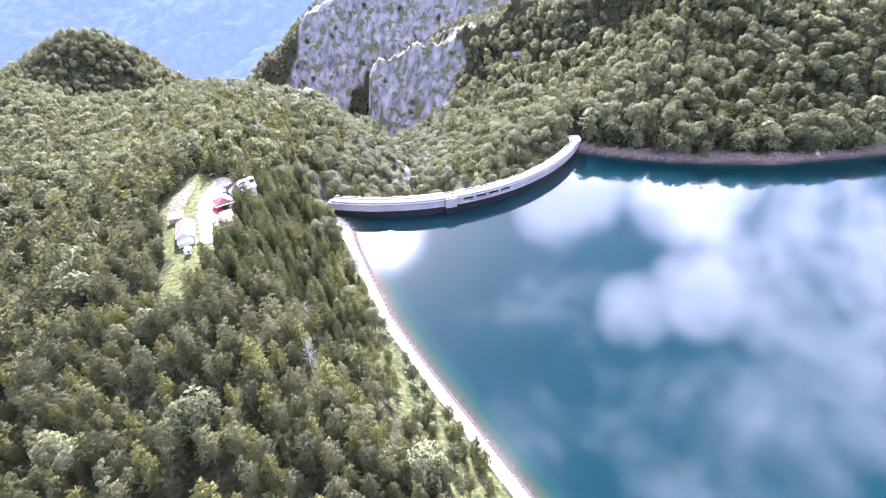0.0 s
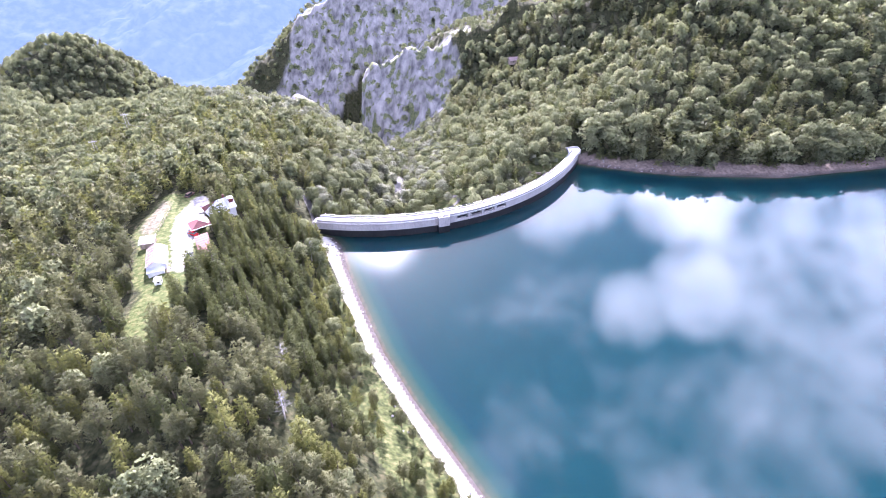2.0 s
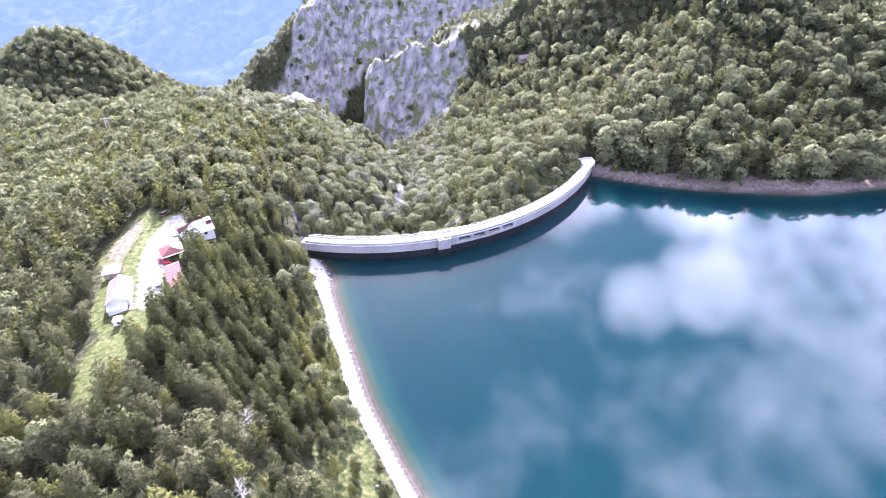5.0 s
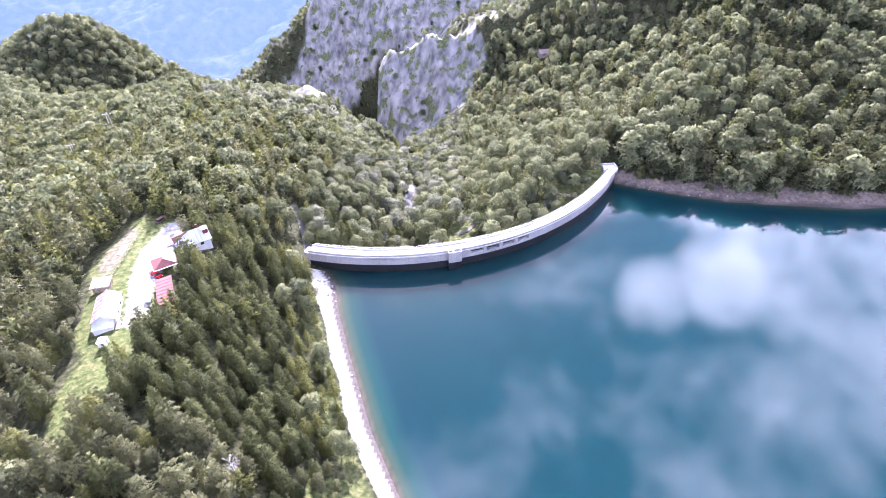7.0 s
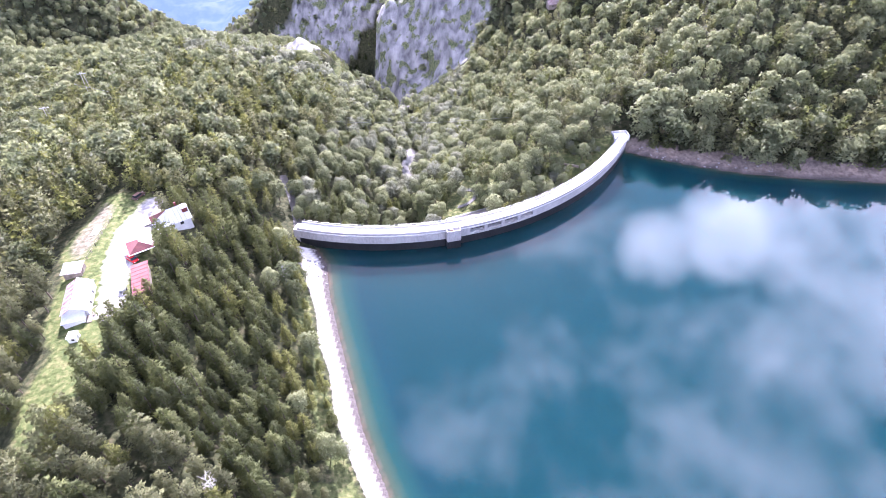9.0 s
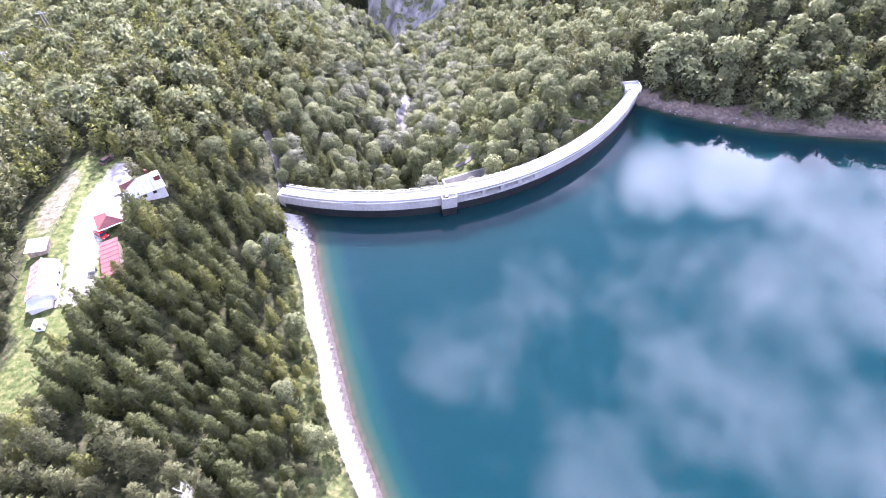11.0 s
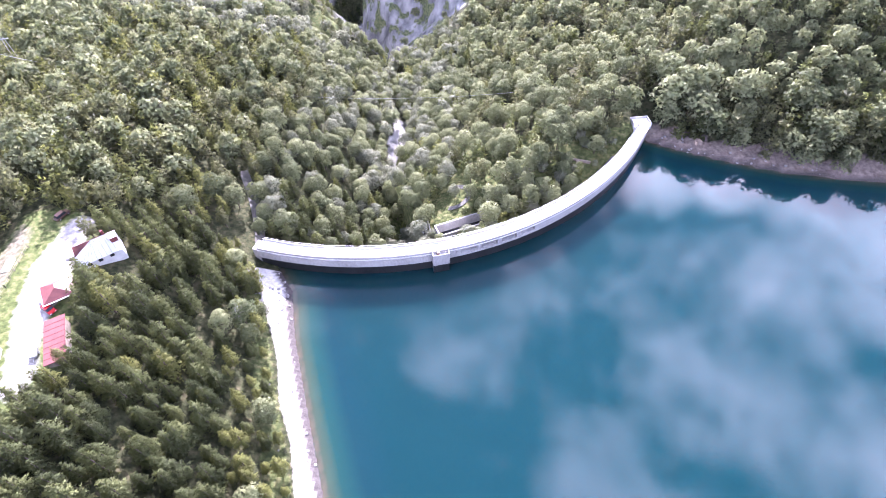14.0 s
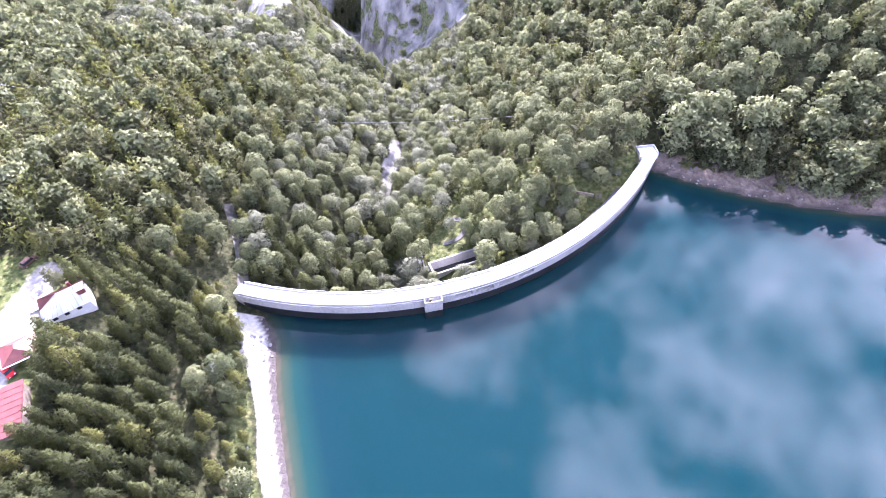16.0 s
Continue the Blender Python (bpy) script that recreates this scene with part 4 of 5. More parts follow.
# ---- the yard: buildings, vehicles, fence ----
def gable_roof(length, half, z_eave, z_ridge, over=0.4, thick=0.14, side=1):
    """One slope of a gable roof, ridge along y; side -1 west, +1 east."""
    bm = bmesh.new()
    drop = (z_ridge - z_eave) / half
    x1 = side * (half + over)
    z1 = z_eave - drop * over
    y0, y1 = -length / 2 - over, length / 2 + over
    lo = [bm.verts.new(p) for p in ((0, y0, z_ridge), (x1, y0, z1), (x1, y1, z1), (0, y1, z_ridge))]
    hi = [bm.verts.new((v.co.x, v.co.y, v.co.z + thick)) for v in lo]
    bm.faces.new(lo)
    bm.faces.new(hi[::-1])
    for i in range(4):
        bm.faces.new((lo[i], lo[(i + 1) % 4], hi[(i + 1) % 4], hi[i]))
    bmesh.ops.recalc_face_normals(bm, faces=bm.faces)
    return bm


def seam(length, half, z_eave, z_ridge, y, side, over=0.4):
    """A standing rib running down one roof slope."""
    drop = (z_ridge - z_eave) / half
    return tube_bm((side * 0.1, y, z_ridge + 0.16 - drop * 0.1), (side * (half + over), y, z_eave - drop * over + 0.16), 0.05, sides=4)


def gable_body(length, half, z_eave, z_ridge):
    bm = bmesh.new()
    prof = [(-half, -0.8), (half, -0.8), (half, z_eave), (0, z_ridge - 0.05), (-half, z_eave)]
    a = [bm.verts.new((x, -length / 2, z)) for x, z in prof]
    b = [bm.verts.new((x, length / 2, z)) for x, z in prof]
    bm.faces.new(a)
    bm.faces.new(b[::-1])
    for i in range(5):
        bm.faces.new((a[i], b[i], b[(i + 1) % 5], a[(i + 1) % 5]))
    bmesh.ops.recalc_face_normals(bm, faces=bm.faces)
    return bm


def window(parent, x, y, z, w, h, axis, shutter=None):
    """A framed pane on a wall that faces along axis ('-y', '+x')."""
    t = 0.06
    if axis == "-y":
        fr = part("window_frame", box_bm(x - w / 2 - 0.08, y - t, z - 0.08, x + w / 2 + 0.08, y + t, z + h + 0.08), M_wood, parent)
        part("pane", box_bm(x - w / 2, y - t - 0.02, z, x + w / 2, y - t + 0.01, z + h), M_glass, fr)
    else:
        fr = part("window_frame", box_bm(x - t, y - w / 2 - 0.08, z - 0.08, x + t, y + w / 2 + 0.08, z + h + 0.08), M_wood, parent)
        part("pane", box_bm(x + t - 0.01, y - w / 2, z, x + t + 0.02, y + w / 2, z + h), M_glass, fr)


def barn():
    x, y = -94.2, 155.2
    g = ground_z(x, y)
    t = thing("barn", pose(x, y, g, 0, 0, 23.5) @ Matrix.Diagonal((0.76, 0.86, 0.92, 1)), "long barn with a pale and rust-streaked sheet metal roof", "barn")
    part("wall", gable_body(12.4, 3.9, 2.5, 4.3), M_wall, t)
    part("roof_slope", gable_roof(12.4, 3.9, 2.5, 4.3, side=1), M_palesheet, t, "pale sunlit sheet metal slope")
    part("roof_slope", gable_roof(12.4, 3.9, 2.5, 4.3, side=-1), M_rust, t, "rust-streaked sheet metal slope")
    for k in range(13):
        part("roof_seam", seam(12.4, 3.9, 2.5, 4.3, -6 + k, -1), M_palesheet if k % 2 else M_rust, t)
        part("roof_seam", seam(12.4, 3.9, 2.5, 4.3, -6 + k, 1), M_palesheet, t)
    part("ridge_cap", box_bm(-0.18, -6.7, 4.38, 0.18, 6.7, 4.52, 0.03), M_palesheet, t)
    # dark panel on the gable stands for the shade inside the opening
    part("door", box_bm(-1.2, -6.27, -0.2, 1.0, -6.19, 2.0), M_glass, t, "dark panel painting the shade of an open doorway")
    lean = bmesh.new()
    box_bm(-3.6, -9.0, -0.6, 2.8, -6.22, 1.5, 0.0, lean)
    part("lean_to", lean, M_wall, t)
    bm = box_bm(-3.9, -1.6, 0, 3.1, 1.6, 0.12)
    bm.transform(pose(0, -7.7, 1.75, 9, 0, 0))
    part("lean_to_roof", bm, M_palesheet, t, "low pale lean-to roof")
    part("stacked_planks", box_bm(3.1, -9.4, -0.4, 4.6, -6.4, 0.5, 0.05), M_wood, t)
    window(t, 3.92, -2, 1.0, 0.9, 0.8, "+x")
    window(t, 3.92, 2.5, 1.0, 0.9, 0.8, "+x")


barn()


def hut():
    x, y = -103.0, 166.6
    t = thing("hut", pose(x, y, ground_z(x, y), 0, 0, 15), "small hut with a patchy rust-streaked sheet roof", "hut")
    part("wall", box_bm(-2.3, -1.8, -0.6, 2.3, 1.8, 1.9), M_wood, t)
    for k in range(6):
        bm = box_bm(-2.7 + k * 0.92, -2.2, 0, -2.7 + k * 0.9 + 0.88, 2.2, 0.07)
        bm.transform(pose(0, 0, 2.15 + 0.03 * (k % 2), 8, 0, 0))
        part("roof_sheet", bm, M_rust if k % 2 else M_palesheet, t)


hut()


def white_cabin():
    x, y = -88.6, 143.6
    t = thing("site_cabin", pose(x, y, ground_z(x, y), 0, 0, 14) @ Matrix.Scale(0.75, 4), "small white box-shaped site cabin on the grass", "cabin")
    part("body", box_bm(-1.3, -1.5, 0.25, 1.3, 1.5, 2.4, 0.06), M_white, t)
    part("roof", box_bm(-1.45, -1.65, 2.4, 1.45, 1.65, 2.52, 0.03), M_white, t)
    window(t, 0.4, -1.5, 1.2, 0.7, 0.7, "-y")
    part("door", box_bm(1.29, -0.4, 0.35, 1.34, 0.4, 2.1), M_rail, t)
    for sx in (-1.0, 1.0):
        for sy in (-1.2, 1.2):
            part("foot", box_bm(sx - 0.15, sy - 0.15, -0.4, sx + 0.15, sy + 0.15, 0.25), M_conc, t)


white_cabin()


def red_shed():
    x, y = -81.9, 163.6
    t = thing("shed", pose(x, y, ground_z(x, y), 0, 0, 30), "long low shed with a red-painted metal roof", "shed")
    part("wall", box_bm(-1.9, -5.6, -1.5, 1.9, 5.6, 2.2), M_wood, t)
    for k in range(8):
        bm = box_bm(-2.3, -6.2 + k * 1.55, 0, 2.3, -6.2 + (k + 1) * 1.55 - 0.02, 0.1)
        bm.transform(pose(0, 0, 2.45, 0, -5, 0))
        part("roof_sheet", bm, M_redroof, t)
        bm = tube_bm((-2.3, -6.2 + k * 1.55, 0.12), (2.3, -6.2 + k * 1.55, 0.12), 0.05, sides=4)
        bm.transform(pose(0, 0, 2.45, 0, -5, 0))
        part("roof_seam", bm, M_redroof, t)
    # doorway shade is a dark panel set on the shed wall
    part("door", box_bm(-1.98, -2.2, -0.2, -1.89, -0.6, 1.9), M_glass, t, "dark panel painting the shade of an open doorway")


red_shed()


def hip_roof_bm(lx, ly, ridge, z0, z1):
    """Hip roof over a rectangle, ridge along y."""
    bm = bmesh.new()
    c = [bm.verts.new(p) for p in ((-lx, -ly, z0), (lx, -ly, z0), (lx, ly, z0), (-lx, ly, z0))]
    r = [bm.verts.new((0, -ridge, z1)), bm.verts.new((0, ridge, z1))]
    for f in ((c[0], c[1], r[0]), (c[1], c[2], r[1], r[0]), (c[2], c[3], r[1]), (c[3], c[0], r[0], r[1]), (c[3], c[2], c[1], c[0])):
        bm.faces.new(f)
    bmesh.ops.recalc_face_normals(bm, faces=bm.faces)
    return bm


def carport():
    x, y = -88.6, 176.6
    t = thing("carport", pose(x, y, ground_z(x, y), 0, 0, 38), "open-fronted carport with a dark red hipped roof", "carport")
    part("roof", hip_roof_bm(3.6, 3.2, 0.6, 2.3, 4.0), M_redroof, t)
    part("fascia", box_bm(-3.62, -3.3, 2.12, 3.62, -3.16, 2.32), M_white, t, "white fascia board")
    part("fascia", box_bm(-3.7, -3.2, 2.12, -3.56, 3.2, 2.32), M_white, t, "white fascia board")
    for sx in (-3.2, 3.2):
        for sy in (-2.8, 2.8):
            part("post", box_bm(sx - 0.09, sy - 0.09, -0.8, sx + 0.09, sy + 0.09, 2.2), M_wood, t)
    part("back_wall", box_bm(-3.2, 2.72, -0.8, 3.2, 2.86, 2.2), M_wood, t)


carport()


def house():
    x, y = -86.9, 191.0
    t = thing("house", pose(x, y, ground_z(x, y), 0, 0, -50) @ Matrix.Scale(0.92, 4), "white-walled house with a pale hipped roof and red end", "house")
    H = 3.2
    part("wall", box_bm(-3.9, -5.4, -1.5, 3.9, 5.4, H), M_wall, t)
    # roof: hip at the near end, gable at the far end
    z1, lx, ly, ry = 6.3, 4.5, 6.0, -0.4
    bm = bmesh.new()
    a, b, c = bm.verts.new((lx, ly, H - 0.3)), bm.verts.new((0, ly, z1)), bm.verts.new((0, ry, z1))
    d = bm.verts.new((lx, -ly, H - 0.3))
    bm.faces.new((a, b, c, d))
    bmesh.ops.solidify(bm, geom=list(bm.faces), thickness=0.16)
    part("roof_slope", bm, M_white, t, "white sunlit slope")
    bm = bmesh.new()
    bm.faces.new([bm.verts.new(p) for p in ((-lx, ly, H - 0.3), (-lx, -ly, H - 0.3), (0, ry, z1), (0, ly, z1))])
    bmesh.ops.solidify(bm, geom=list(bm.faces), thickness=0.16)
    part("roof_slope", bm, M_redroof, t, "dark red slope")
    for sg, mat_, lb in ((-1, M_redroof, "dark red half of the hip"), (1, M_palesheet, "pale blue-grey half of the hip")):
        bm = bmesh.new()
        bm.faces.new([bm.verts.new(p) for p in ((0, -ly, H - 0.3), (sg * lx, -ly, H - 0.3), (0, ry, z1))])
        bmesh.ops.solidify(bm, geom=list(bm.faces), thickness=0.16)
        part("hip", bm, mat_, t, lb)
    part("gable", box_bm(-0.2, 5.35, H, 0.2, 5.45, z1 - 0.3), M_wall, t)
    for k in range(9):
        part("roof_seam", tube_bm((lx, -5 + k * 1.3, H - 0.2), (0, max(ry, -5 + k * 1.3), z1 + 0.08), 0.05, sides=4), M_palesheet, t)
    for yy in (-3.4, -0.6, 2.4):
        window(t, 3.92, yy, 1.5, 1.0, 1.1, "+x")
    window(t, -1.6, -5.42, 1.2, 1.0, 1.1, "-y")
    window(t, 1.6, -5.42, 1.2, 1.0, 1.1, "-y")
    part("chimney", box_bm(-1.4, 2.6, 4.6, -0.7, 3.3, 7.2, 0.03), M_redroof, t, "red chimney stack")
    part("dormer", box_bm(0.2, 3.9, 4.0, 2.4, 5.7, 6.2, 0.05), M_redroof, t, "red dormer at the roof end")
    part("dormer_roof", box_bm(0.0, 3.7, 6.2, 2.6, 5.9, 6.35, 0.03), M_palesheet, t)
    for yy in (-6.6, -7.6):
        part("porch_awning", box_bm(-3.0, yy - 0.5, 2.4, -1.4, yy + 0.5, 2.5), M_white, t, "small white awning")
        part("awning_post", tube_bm((-2.2, yy, -1), (-2.2, yy, 2.4), 0.05), M_rail, t)


house()


def wheel(parent, x, y, r=0.33, w=0.22):
    o = part("wheel", tube_bm((x - w / 2, y, r), (x + w / 2, y, r), r, sides=14), M_tyre, parent)
    part("rim", tube_bm((x - w / 2 - 0.01, y, r), (x + w / 2 + 0.01, y, r), r * 0.6, sides=10), M_rail, o)


def car(x, y, turn, paint, label, length=4.0, width=1.75, tall=1.5):
    t = thing("car", pose(x, y, ground_z(x, y) + 0.02, 0, 0, turn), label, "car")
    h = length / 2
    part("body", box_bm(-width / 2, -h, 0.3, width / 2, h, 0.85, 0.12), paint, t)
    bm = box_bm(-width / 2 + 0.08, -h * 0.55, 0.85, width / 2 - 0.08, h * 0.8, tall, 0.1)
    for v in bm.verts:
        if v.co.z > 1.1:
            v.co.x *= 0.84
            v.co.y = v.co.y * 0.8 + 0.1
    part("cabin", bm, M_glass, t, "dark glazed cabin")
    part("roof", box_bm(-width / 2 + 0.22, -h * 0.36, tall - 0.02, width / 2 - 0.22, h * 0.68, tall + 0.05, 0.03), paint, t)
    for sx in (-width / 2 + 0.06, width / 2 - 0.06):
        for sy in (-h * 0.62, h * 0.62):
            wheel(t, sx, sy)
    for sx in (-width * 0.33, width * 0.33):
        part("headlight", box_bm(sx - 0.18, -h - 0.02, 0.58, sx + 0.18, -h + 0.06, 0.74, 0.02), M_white, t)
    part("bumper", box_bm(-width / 2 + 0.05, -h - 0.08, 0.32, width / 2 - 0.05, -h + 0.04, 0.5, 0.03), M_tyre, t)


car(-89.3, 172.2, 62, M_redcar, "bright red small car parked before the carport")
car(-103.1, 202.0, 160, M_brown, "dark reddish-brown car parked under the pines", 4.3)


def ground_sheet():
    x, y = -107.0, 184.4
    t = thing("tarpaulin", pose(x, y, ground_z(x, y) + 0.04, 0, 0, 12), "pale square tarpaulin spread on the dry grass", "tarpaulin")
    part("sheet", box_bm(-1.4, -2.0, 0, 1.4, 2.0, 0.09, 0.02), M_white, t)
    for sx in (-1.5, 1.5):
        for sy in (-2.1, 2.1):
            part("peg", tube_bm((sx, sy, -0.2), (sx, sy, 0.25), 0.03), M_wood, t)


ground_sheet()


def fence(pts, gap=2.2):
    t = thing("fence", Matrix(), "low wooden post and wire fence along the lawn", "fence")
    for p, q in zip(pts, pts[1:]):
        n = max(1, int(math.dist(p, q) / gap))
        prev = None
        for i in range(n + 1):
            x, y = p[0] + (q[0] - p[0]) * i / n, p[1] + (q[1] - p[1]) * i / n
            z = ground_z(x, y)
            part("post", box_bm(x - 0.07, y - 0.07, z - 0.3, x + 0.07, y + 0.07, z + 1.1), M_wood, t)
            if prev:
                for hh in (0.5, 0.95):
                    part("rail", tube_bm((prev[0], prev[1], prev[2] + hh), (x, y, z + hh), 0.035, sides=4), M_wood, t)
            prev = (x, y, z)


fence([(-102.6, 169.4), (-103.4, 177.5), (-105.5, 190.3)])


def yard_clutter():
    rng = random.Random(4)
    for k in range(9):
        x, y = -88.5 + rng.uniform(-2.2, 1.2), 152.5 + rng.uniform(-3.5, 5)
        t = thing("timber_stack", pose(x, y, ground_z(x, y), 0, 0, rng.uniform(0, 180)), "small stack of weathered boards on the grass", "timber stack", "boards by the barn")
        n = rng.randint(2, 4)
        for j in range(n):
            part("board", box_bm(-rng.uniform(0.5, 1.0), -0.12, j * 0.07 - 0.02, rng.uniform(0.5, 1.0), 0.12, j * 0.07 + 0.045), M_wood if rng.random() < 0.6 else M_white, t)
    x, y = -85.8, 160.6
    t = thing("trailer", pose(x, y, ground_z(x, y), 0, 0, 25), "small grey box trailer beside the shed", "trailer")
    part("bed", box_bm(-0.8, -1.2, 0.5, 0.8, 1.2, 1.1, 0.04), M_rail, t)
    part("drawbar", tube_bm((0, -1.2, 0.45), (0, -2.2, 0.4), 0.05), M_rail, t)
    wheel(t, -0.85, 0)
    wheel(t, 0.85, 0)


yard_clutter()


# ---- below and beside the dam ----
def stilling_basin():
    t = thing("stilling_basin", pose(5.7, 233.6, 0, 0, 0, 26), "rectangular concrete stilling basin below the dam", "basin")
    for x0, y0, x1, y1 in ((-10, 2.2, 10, 2.7), (-10, -2.7, 10, -2.2), (-10, -2.2, -9.5, 2.2), (9.5, -2.2, 10, 2.2)):
        part("basin_wall", box_bm(x0, y0, -15, x1, y1, -6.9, 0.03), M_conc, t)
    part("basin_floor", box_bm(-9.5, -2.2, -15, 9.5, 2.2, -11.0), M_wet_and_shade, t)


stilling_basin()


def channel():
    t = thing("spill_channel", pose(-7.4, 233, 0, 0, 0, 17), "narrow concrete outlet channel", "channel")
    for sx in (-1.6, 1.2):
        part("channel_wall", box_bm(sx, -6, -15, sx + 0.4, 6, -10.8, 0.03), M_conc, t)
    part("channel_floor", box_bm(-1.2, -6, -15, 1.2, 6, -12.4), M_wet_and_shade, t)


channel()


def strip(name, pts, width, lift, material, label, category):
    """A road or path laid on the ground along a line of points."""
    bm = bmesh.new()
    rows = []
    for i, (x, y) in enumerate(pts):
        a, b = pts[max(0, i - 1)], pts[min(len(pts) - 1, i + 1)]
        d = math.hypot(b[0] - a[0], b[1] - a[1])
        nx, ny = -(b[1] - a[1]) / d * width / 2, (b[0] - a[0]) / d * width / 2
        rows.append([bm.verts.new((x + s * nx, y + s * ny, ground_z(x + s * nx, y + s * ny) + lift)) for s in (-1, -0.33, 0.33, 1)])
    for p, q in zip(rows, rows[1:]):
        for j in range(3):
            bm.faces.new((p[j], q[j], q[j + 1], p[j + 1]))
    bmesh.ops.recalc_face_normals(bm, faces=bm.faces)
    bmesh.ops.solidify(bm, geom=list(bm.faces), thickness=0.12)
    return tagged(part(name, bm, material, None), label, category, kind="structure")


M_track = surface("gravel_track", (0.045, 0.043, 0.040), (0.095, 0.09, 0.083), 0.9, 0.5, 6, 0.4)
strip("path", [(1.5 + 5.4 * math.cos(a), 247 + 5.2 * math.sin(a)) for a in np.linspace(-1.9, 1.6, 26)], 1.7, 0.12, M_track, "curved grey gravel path below the dam", "path")
strip("road", [(-56 - 0.42 * k - 0.012 * k * k, 209 + k * 1.5) for k in range(24)], 3.0, 0.2, M_track, "narrow grey access road leading off the dam", "road")


def retaining_wall():
    x, y = 44.5, 257.2
    t = thing("retaining_wall", pose(x, y, ground_z(x, y), 0, 0, -12), "weathered concrete retaining wall on the slope", "wall")
    part("wall", box_bm(-4.5, -0.3, -3, 4.5, 0.3, 0.7, 0.05), M_wood, t)
    part("buttress", box_bm(-0.4, -0.9, -3, 0.4, -0.28, 0.5, 0.05), M_wood, t)


retaining_wall()


def far_cabin():
    x, y = 52.5, 431.0
    t = thing("mountain_cabin", pose(x, y, ground_z(x, y), 0, 0, -75), "small grey-roofed mountain cabin among the trees", "cabin")
    part("wall", gable_body(8.5, 2.6, 2.6, 4.4), M_wood, t)
    for s in (-1, 1):
        part("roof_slope", gable_roof(8.5, 2.6, 2.6, 4.4, side=s), M_rust, t)
    window(t, 2.62, -1.5, 1.0, 0.9, 0.9, "+x")


far_cabin()


def pylon(x, y, h, turn):
    t = thing("power_pole", pose(x, y, ground_z(x, y), 0, 0, turn), "tall timber A-frame power pole above the trees", "power pole", "power poles")
    for s in (-1.2, 1.2):
        part("pole", tube_bm((s, 0, -1), (s * 0.35, 0, h), 0.16, 0.11, 7), M_dead, t)
    part("crossarm", box_bm(-1.9, -0.09, h - 1.0, 1.9, 0.09, h - 0.8), M_rail, t)
    for s in (-1.7, 0, 1.7):
        part("insulator", tube_bm((s, 0, h - 0.8), (s, 0, h - 0.35), 0.1, 0.06, 8), M_white, t)


pylon(-172.6, 286.8, 16.5, 20)
pylon(-182, 268, 13.5, 20)


def cable(p, q, sag, r=0.06, n=40):
    t = thing("power_cable", Matrix(), "thin sagging overhead power cable across the gorge", "power cable", "cables across the gorge")
    bm = bmesh.new()
    p, q = Vector(p), Vector(q)
    pts = [p.lerp(q, i / n) - Vector((0, 0, 4 * sag * (i / n) * (1 - i / n))) for i in range(n + 1)]
    rings = []
    for c in pts:
        rings.append([bm.verts.new(c + Vector((0, r * math.cos(k * 2.094), r * math.sin(k * 2.094)))) for k in range(3)])
    for a, b in zip(rings, rings[1:]):
        for k in range(3):
            bm.faces.new((a[k], b[k], b[(k + 1) % 3], a[(k + 1) % 3]))
    part("wire", bm, M_rail, t)


cable((-172, 279, 24), (150, 315, 26), 26)


def dead_tree(x, y, h):
    t = thing("dead_tree", pose(x, y, ground_z(x, y) - 0.2, 0, 0, 0), "bare bleached dead tree with spreading branches", "dead tree", "dead trees")
    rng = random.Random(int(x))
    bm = bmesh.new()
    tube_bm((0, 0, -0.5), (0.3, 0.1, h * 0.55), 0.2, 0.13, 6, bm)
    tube_bm((0.3, 0.1, h * 0.55), (0.5, -0.2, h), 0.13, 0.03, 6, bm)
    part("trunk", bm, M_dead, t)
    for k in range(26):
        f = rng.uniform(0.3, 0.95)
        a = rng.uniform(0, 6.28)
        p = Vector((0.3 + 0.2 * f, 0.1 - 0.3 * f, h * f))
        q = p + Vector((math.cos(a), math.sin(a), rng.uniform(0.0, 0.6))) * rng.uniform(1.4, 3.2) * (1.1 - 0.6 * f)
        b = bmesh.new()
        tube_bm(p, q, 0.06, 0.02, 4, b)
        for j in range(3):
            w = p.lerp(q, rng.uniform(0.4, 0.9))
            tube_bm(w, w + Vector((rng.uniform(-1, 1), rng.uniform(-1, 1), rng.uniform(-0.2, 0.7))) * 0.9, 0.03, 0.012, 3, b)
        part("branch", b, M_dead, t)


dead_tree(-41.0, 110.5, 11.5)
dead_tree(-52.0, 182.0, 10.0)
dead_tree(-36.0, 93.0, 10.0)


# ---- stones on the beach ----
def stone_mesh(rng):
    bm = bmesh.new()
    bmesh.ops.create_icosphere(bm, subdivisions=2, radius=1)
    sx, sy, sz = rng.uniform(0.7, 1.3), rng.uniform(0.6, 1.1), rng.uniform(0.4, 0.8)
    ph = rng.uniform(0, 9)
    for v in bm.verts:
        k = 1 + 0.28 * noise.noise(v.co * 1.3 + Vector((ph, ph, ph)))
        v.co = Vector((v.co.x * sx * k, v.co.y * sy * k, v.co.z * sz * k))
    me = bpy.data.meshes.new("boulder")
    bm.to_mesh(me)
    bm.free()
    me.materials.append(M_stone)
    return me


rs = random.Random(9)
stones = [stone_mesh(rs) for _ in range(5)]
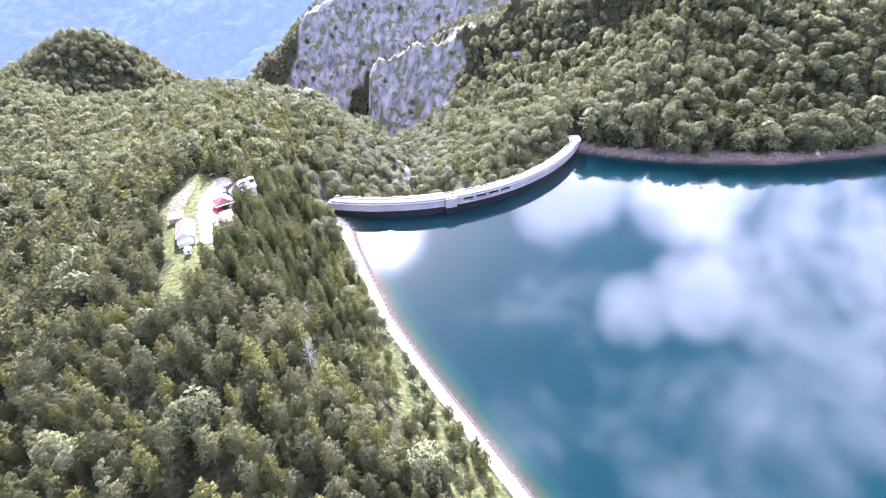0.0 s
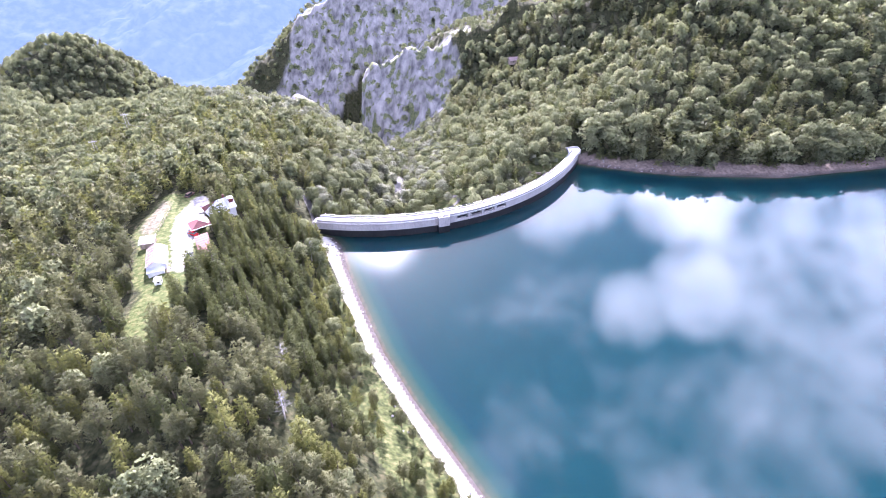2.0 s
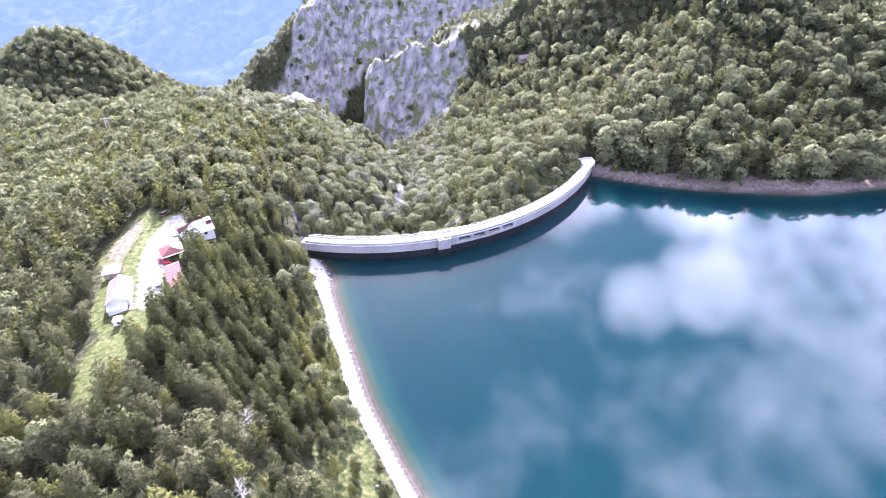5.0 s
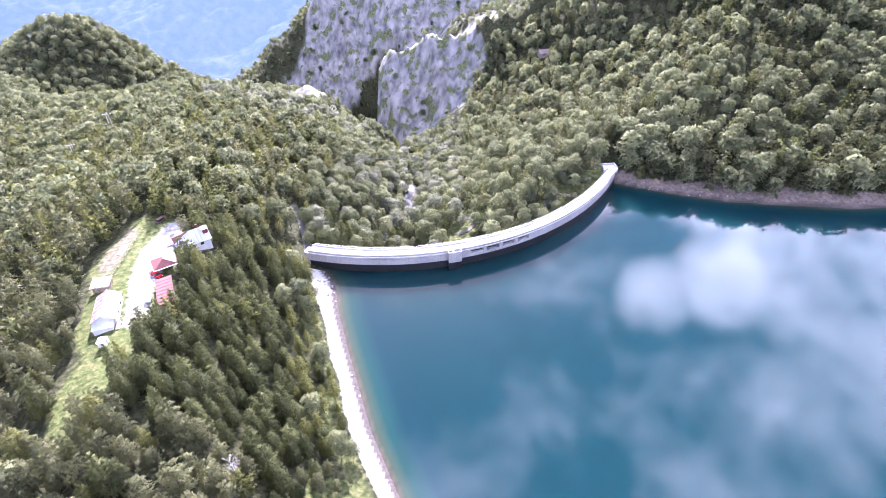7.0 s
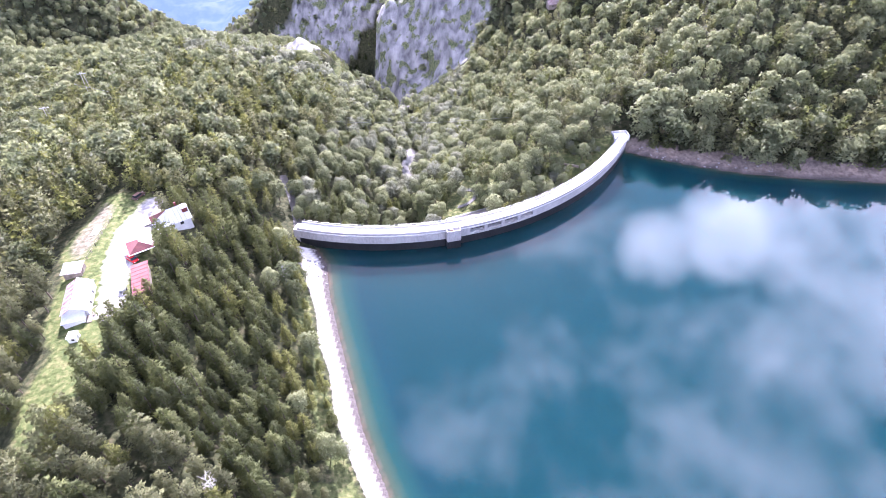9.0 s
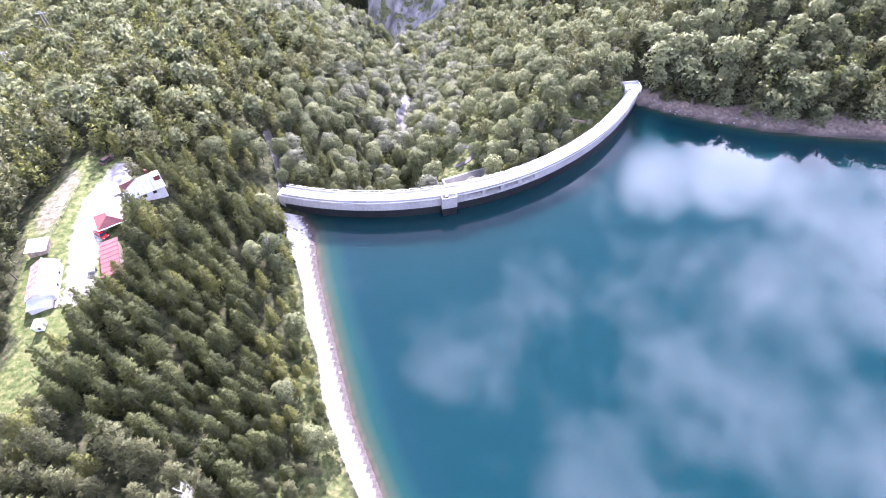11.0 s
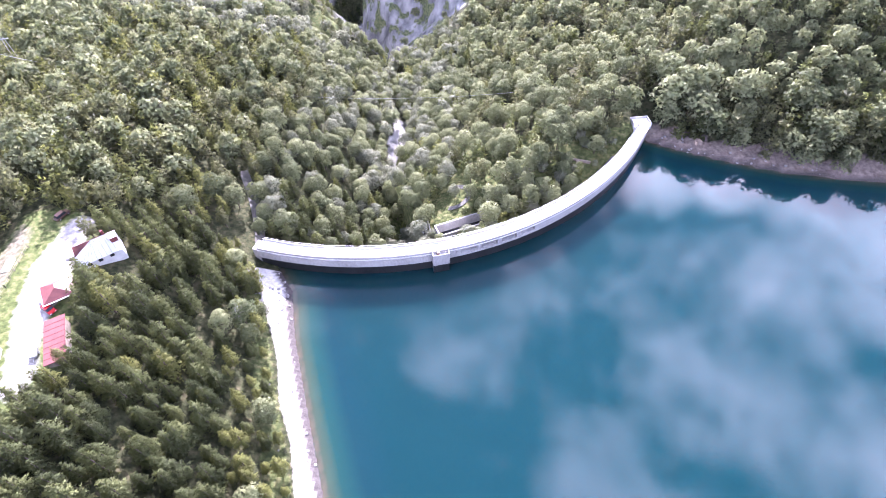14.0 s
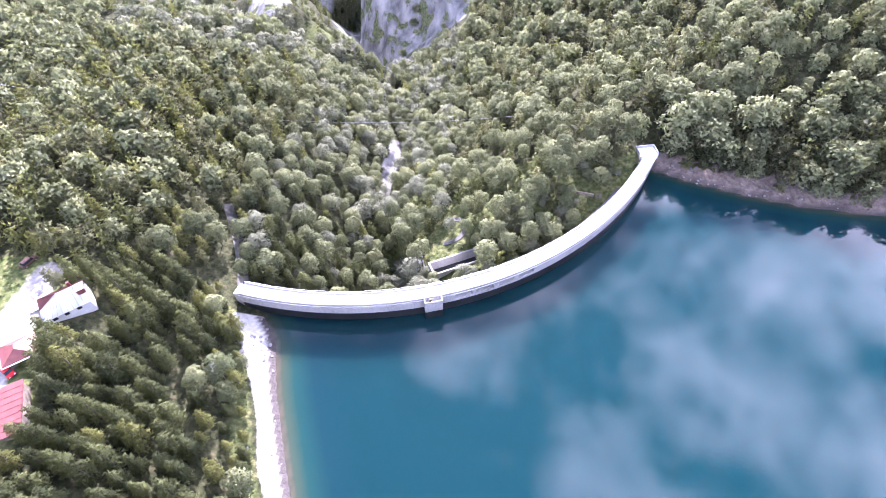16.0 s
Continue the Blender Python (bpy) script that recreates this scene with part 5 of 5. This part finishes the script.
for k in range(110):
    if k < 70:
        y = rs.uniform(75, 203) if k < 45 else rs.uniform(186, 203)
        x = float(shore_west(y)) - rs.uniform(0.5, 11)
        r = rs.uniform(0.12, 0.5) if k < 45 else rs.uniform(0.3, 0.9)
    else:
        x = rs.uniform(74, 130)
        y = float(shore_east(x)) + rs.uniform(0.3, 6.5)
        r = rs.uniform(0.2, 0.6)
    o = new("boulder", stones[k % 5])
    o.matrix_world = pose(x, y, ground_z(x, y) + r * 0.15, 0, 0, rs.uniform(0, 360)) @ Matrix.Scale(r, 4)
    tagged(o, "pale grey boulder on the lake shore", "boulder", "boulders on the shore")
log = thing("driftwood_log", pose(-45.6, 191.5, ground_z(-45.6, 191.5) + 0.1, 0, 0, 15), "bleached driftwood log lying on the beach", "log")
part("stem", tube_bm((-2.2, 0, 0), (2.2, 0.3, 0.1), 0.22, 0.14, 7), M_dead, log)
part("stub", tube_bm((0.6, 0.1, 0), (1.1, 0.9, 0.3), 0.09, 0.05, 5), M_dead, log)


# ---- far mountains across the main valley, blue haze put in as glow ----
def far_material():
    m, n, l = nodes_of("far_mountain_haze_glow")
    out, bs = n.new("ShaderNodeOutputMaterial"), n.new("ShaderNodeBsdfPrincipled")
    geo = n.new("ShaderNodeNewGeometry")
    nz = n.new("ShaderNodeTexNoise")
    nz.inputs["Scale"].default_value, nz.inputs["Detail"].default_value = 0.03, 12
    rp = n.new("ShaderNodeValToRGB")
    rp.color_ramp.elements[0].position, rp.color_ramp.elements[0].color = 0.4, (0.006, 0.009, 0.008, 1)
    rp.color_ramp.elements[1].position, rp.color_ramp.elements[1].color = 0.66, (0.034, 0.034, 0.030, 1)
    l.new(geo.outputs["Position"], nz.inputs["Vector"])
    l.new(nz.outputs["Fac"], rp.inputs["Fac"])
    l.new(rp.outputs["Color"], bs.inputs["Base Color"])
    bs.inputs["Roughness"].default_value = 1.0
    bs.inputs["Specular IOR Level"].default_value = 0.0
    # the blue haze of distance is painted as emission of the slopes
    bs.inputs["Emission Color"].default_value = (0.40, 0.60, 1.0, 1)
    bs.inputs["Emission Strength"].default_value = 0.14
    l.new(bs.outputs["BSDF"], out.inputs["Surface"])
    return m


def far_height(x, y):
    u = x - 0.8 * (y - 1500)
    spur = np.abs(((u / 330 + 0.23 * np.sin(y / 330)) % 2) - 1)
    return -560 + 0.36 * (y - 1250) + 75 * spur + 80 * (lattice(x - 0.9 * y, y * 0.45, 240, 6) - 0.5) + 44 * lattice(x - 0.5 * y, y * 0.6, 80, 3) + 20 * lattice(x, y, 36, 2)


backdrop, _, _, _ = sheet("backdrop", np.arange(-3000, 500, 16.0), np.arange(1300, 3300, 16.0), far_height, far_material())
tagged(backdrop, "wooded mountains across the valley, blue haze painted in as glow", "mountains", kind="structure")
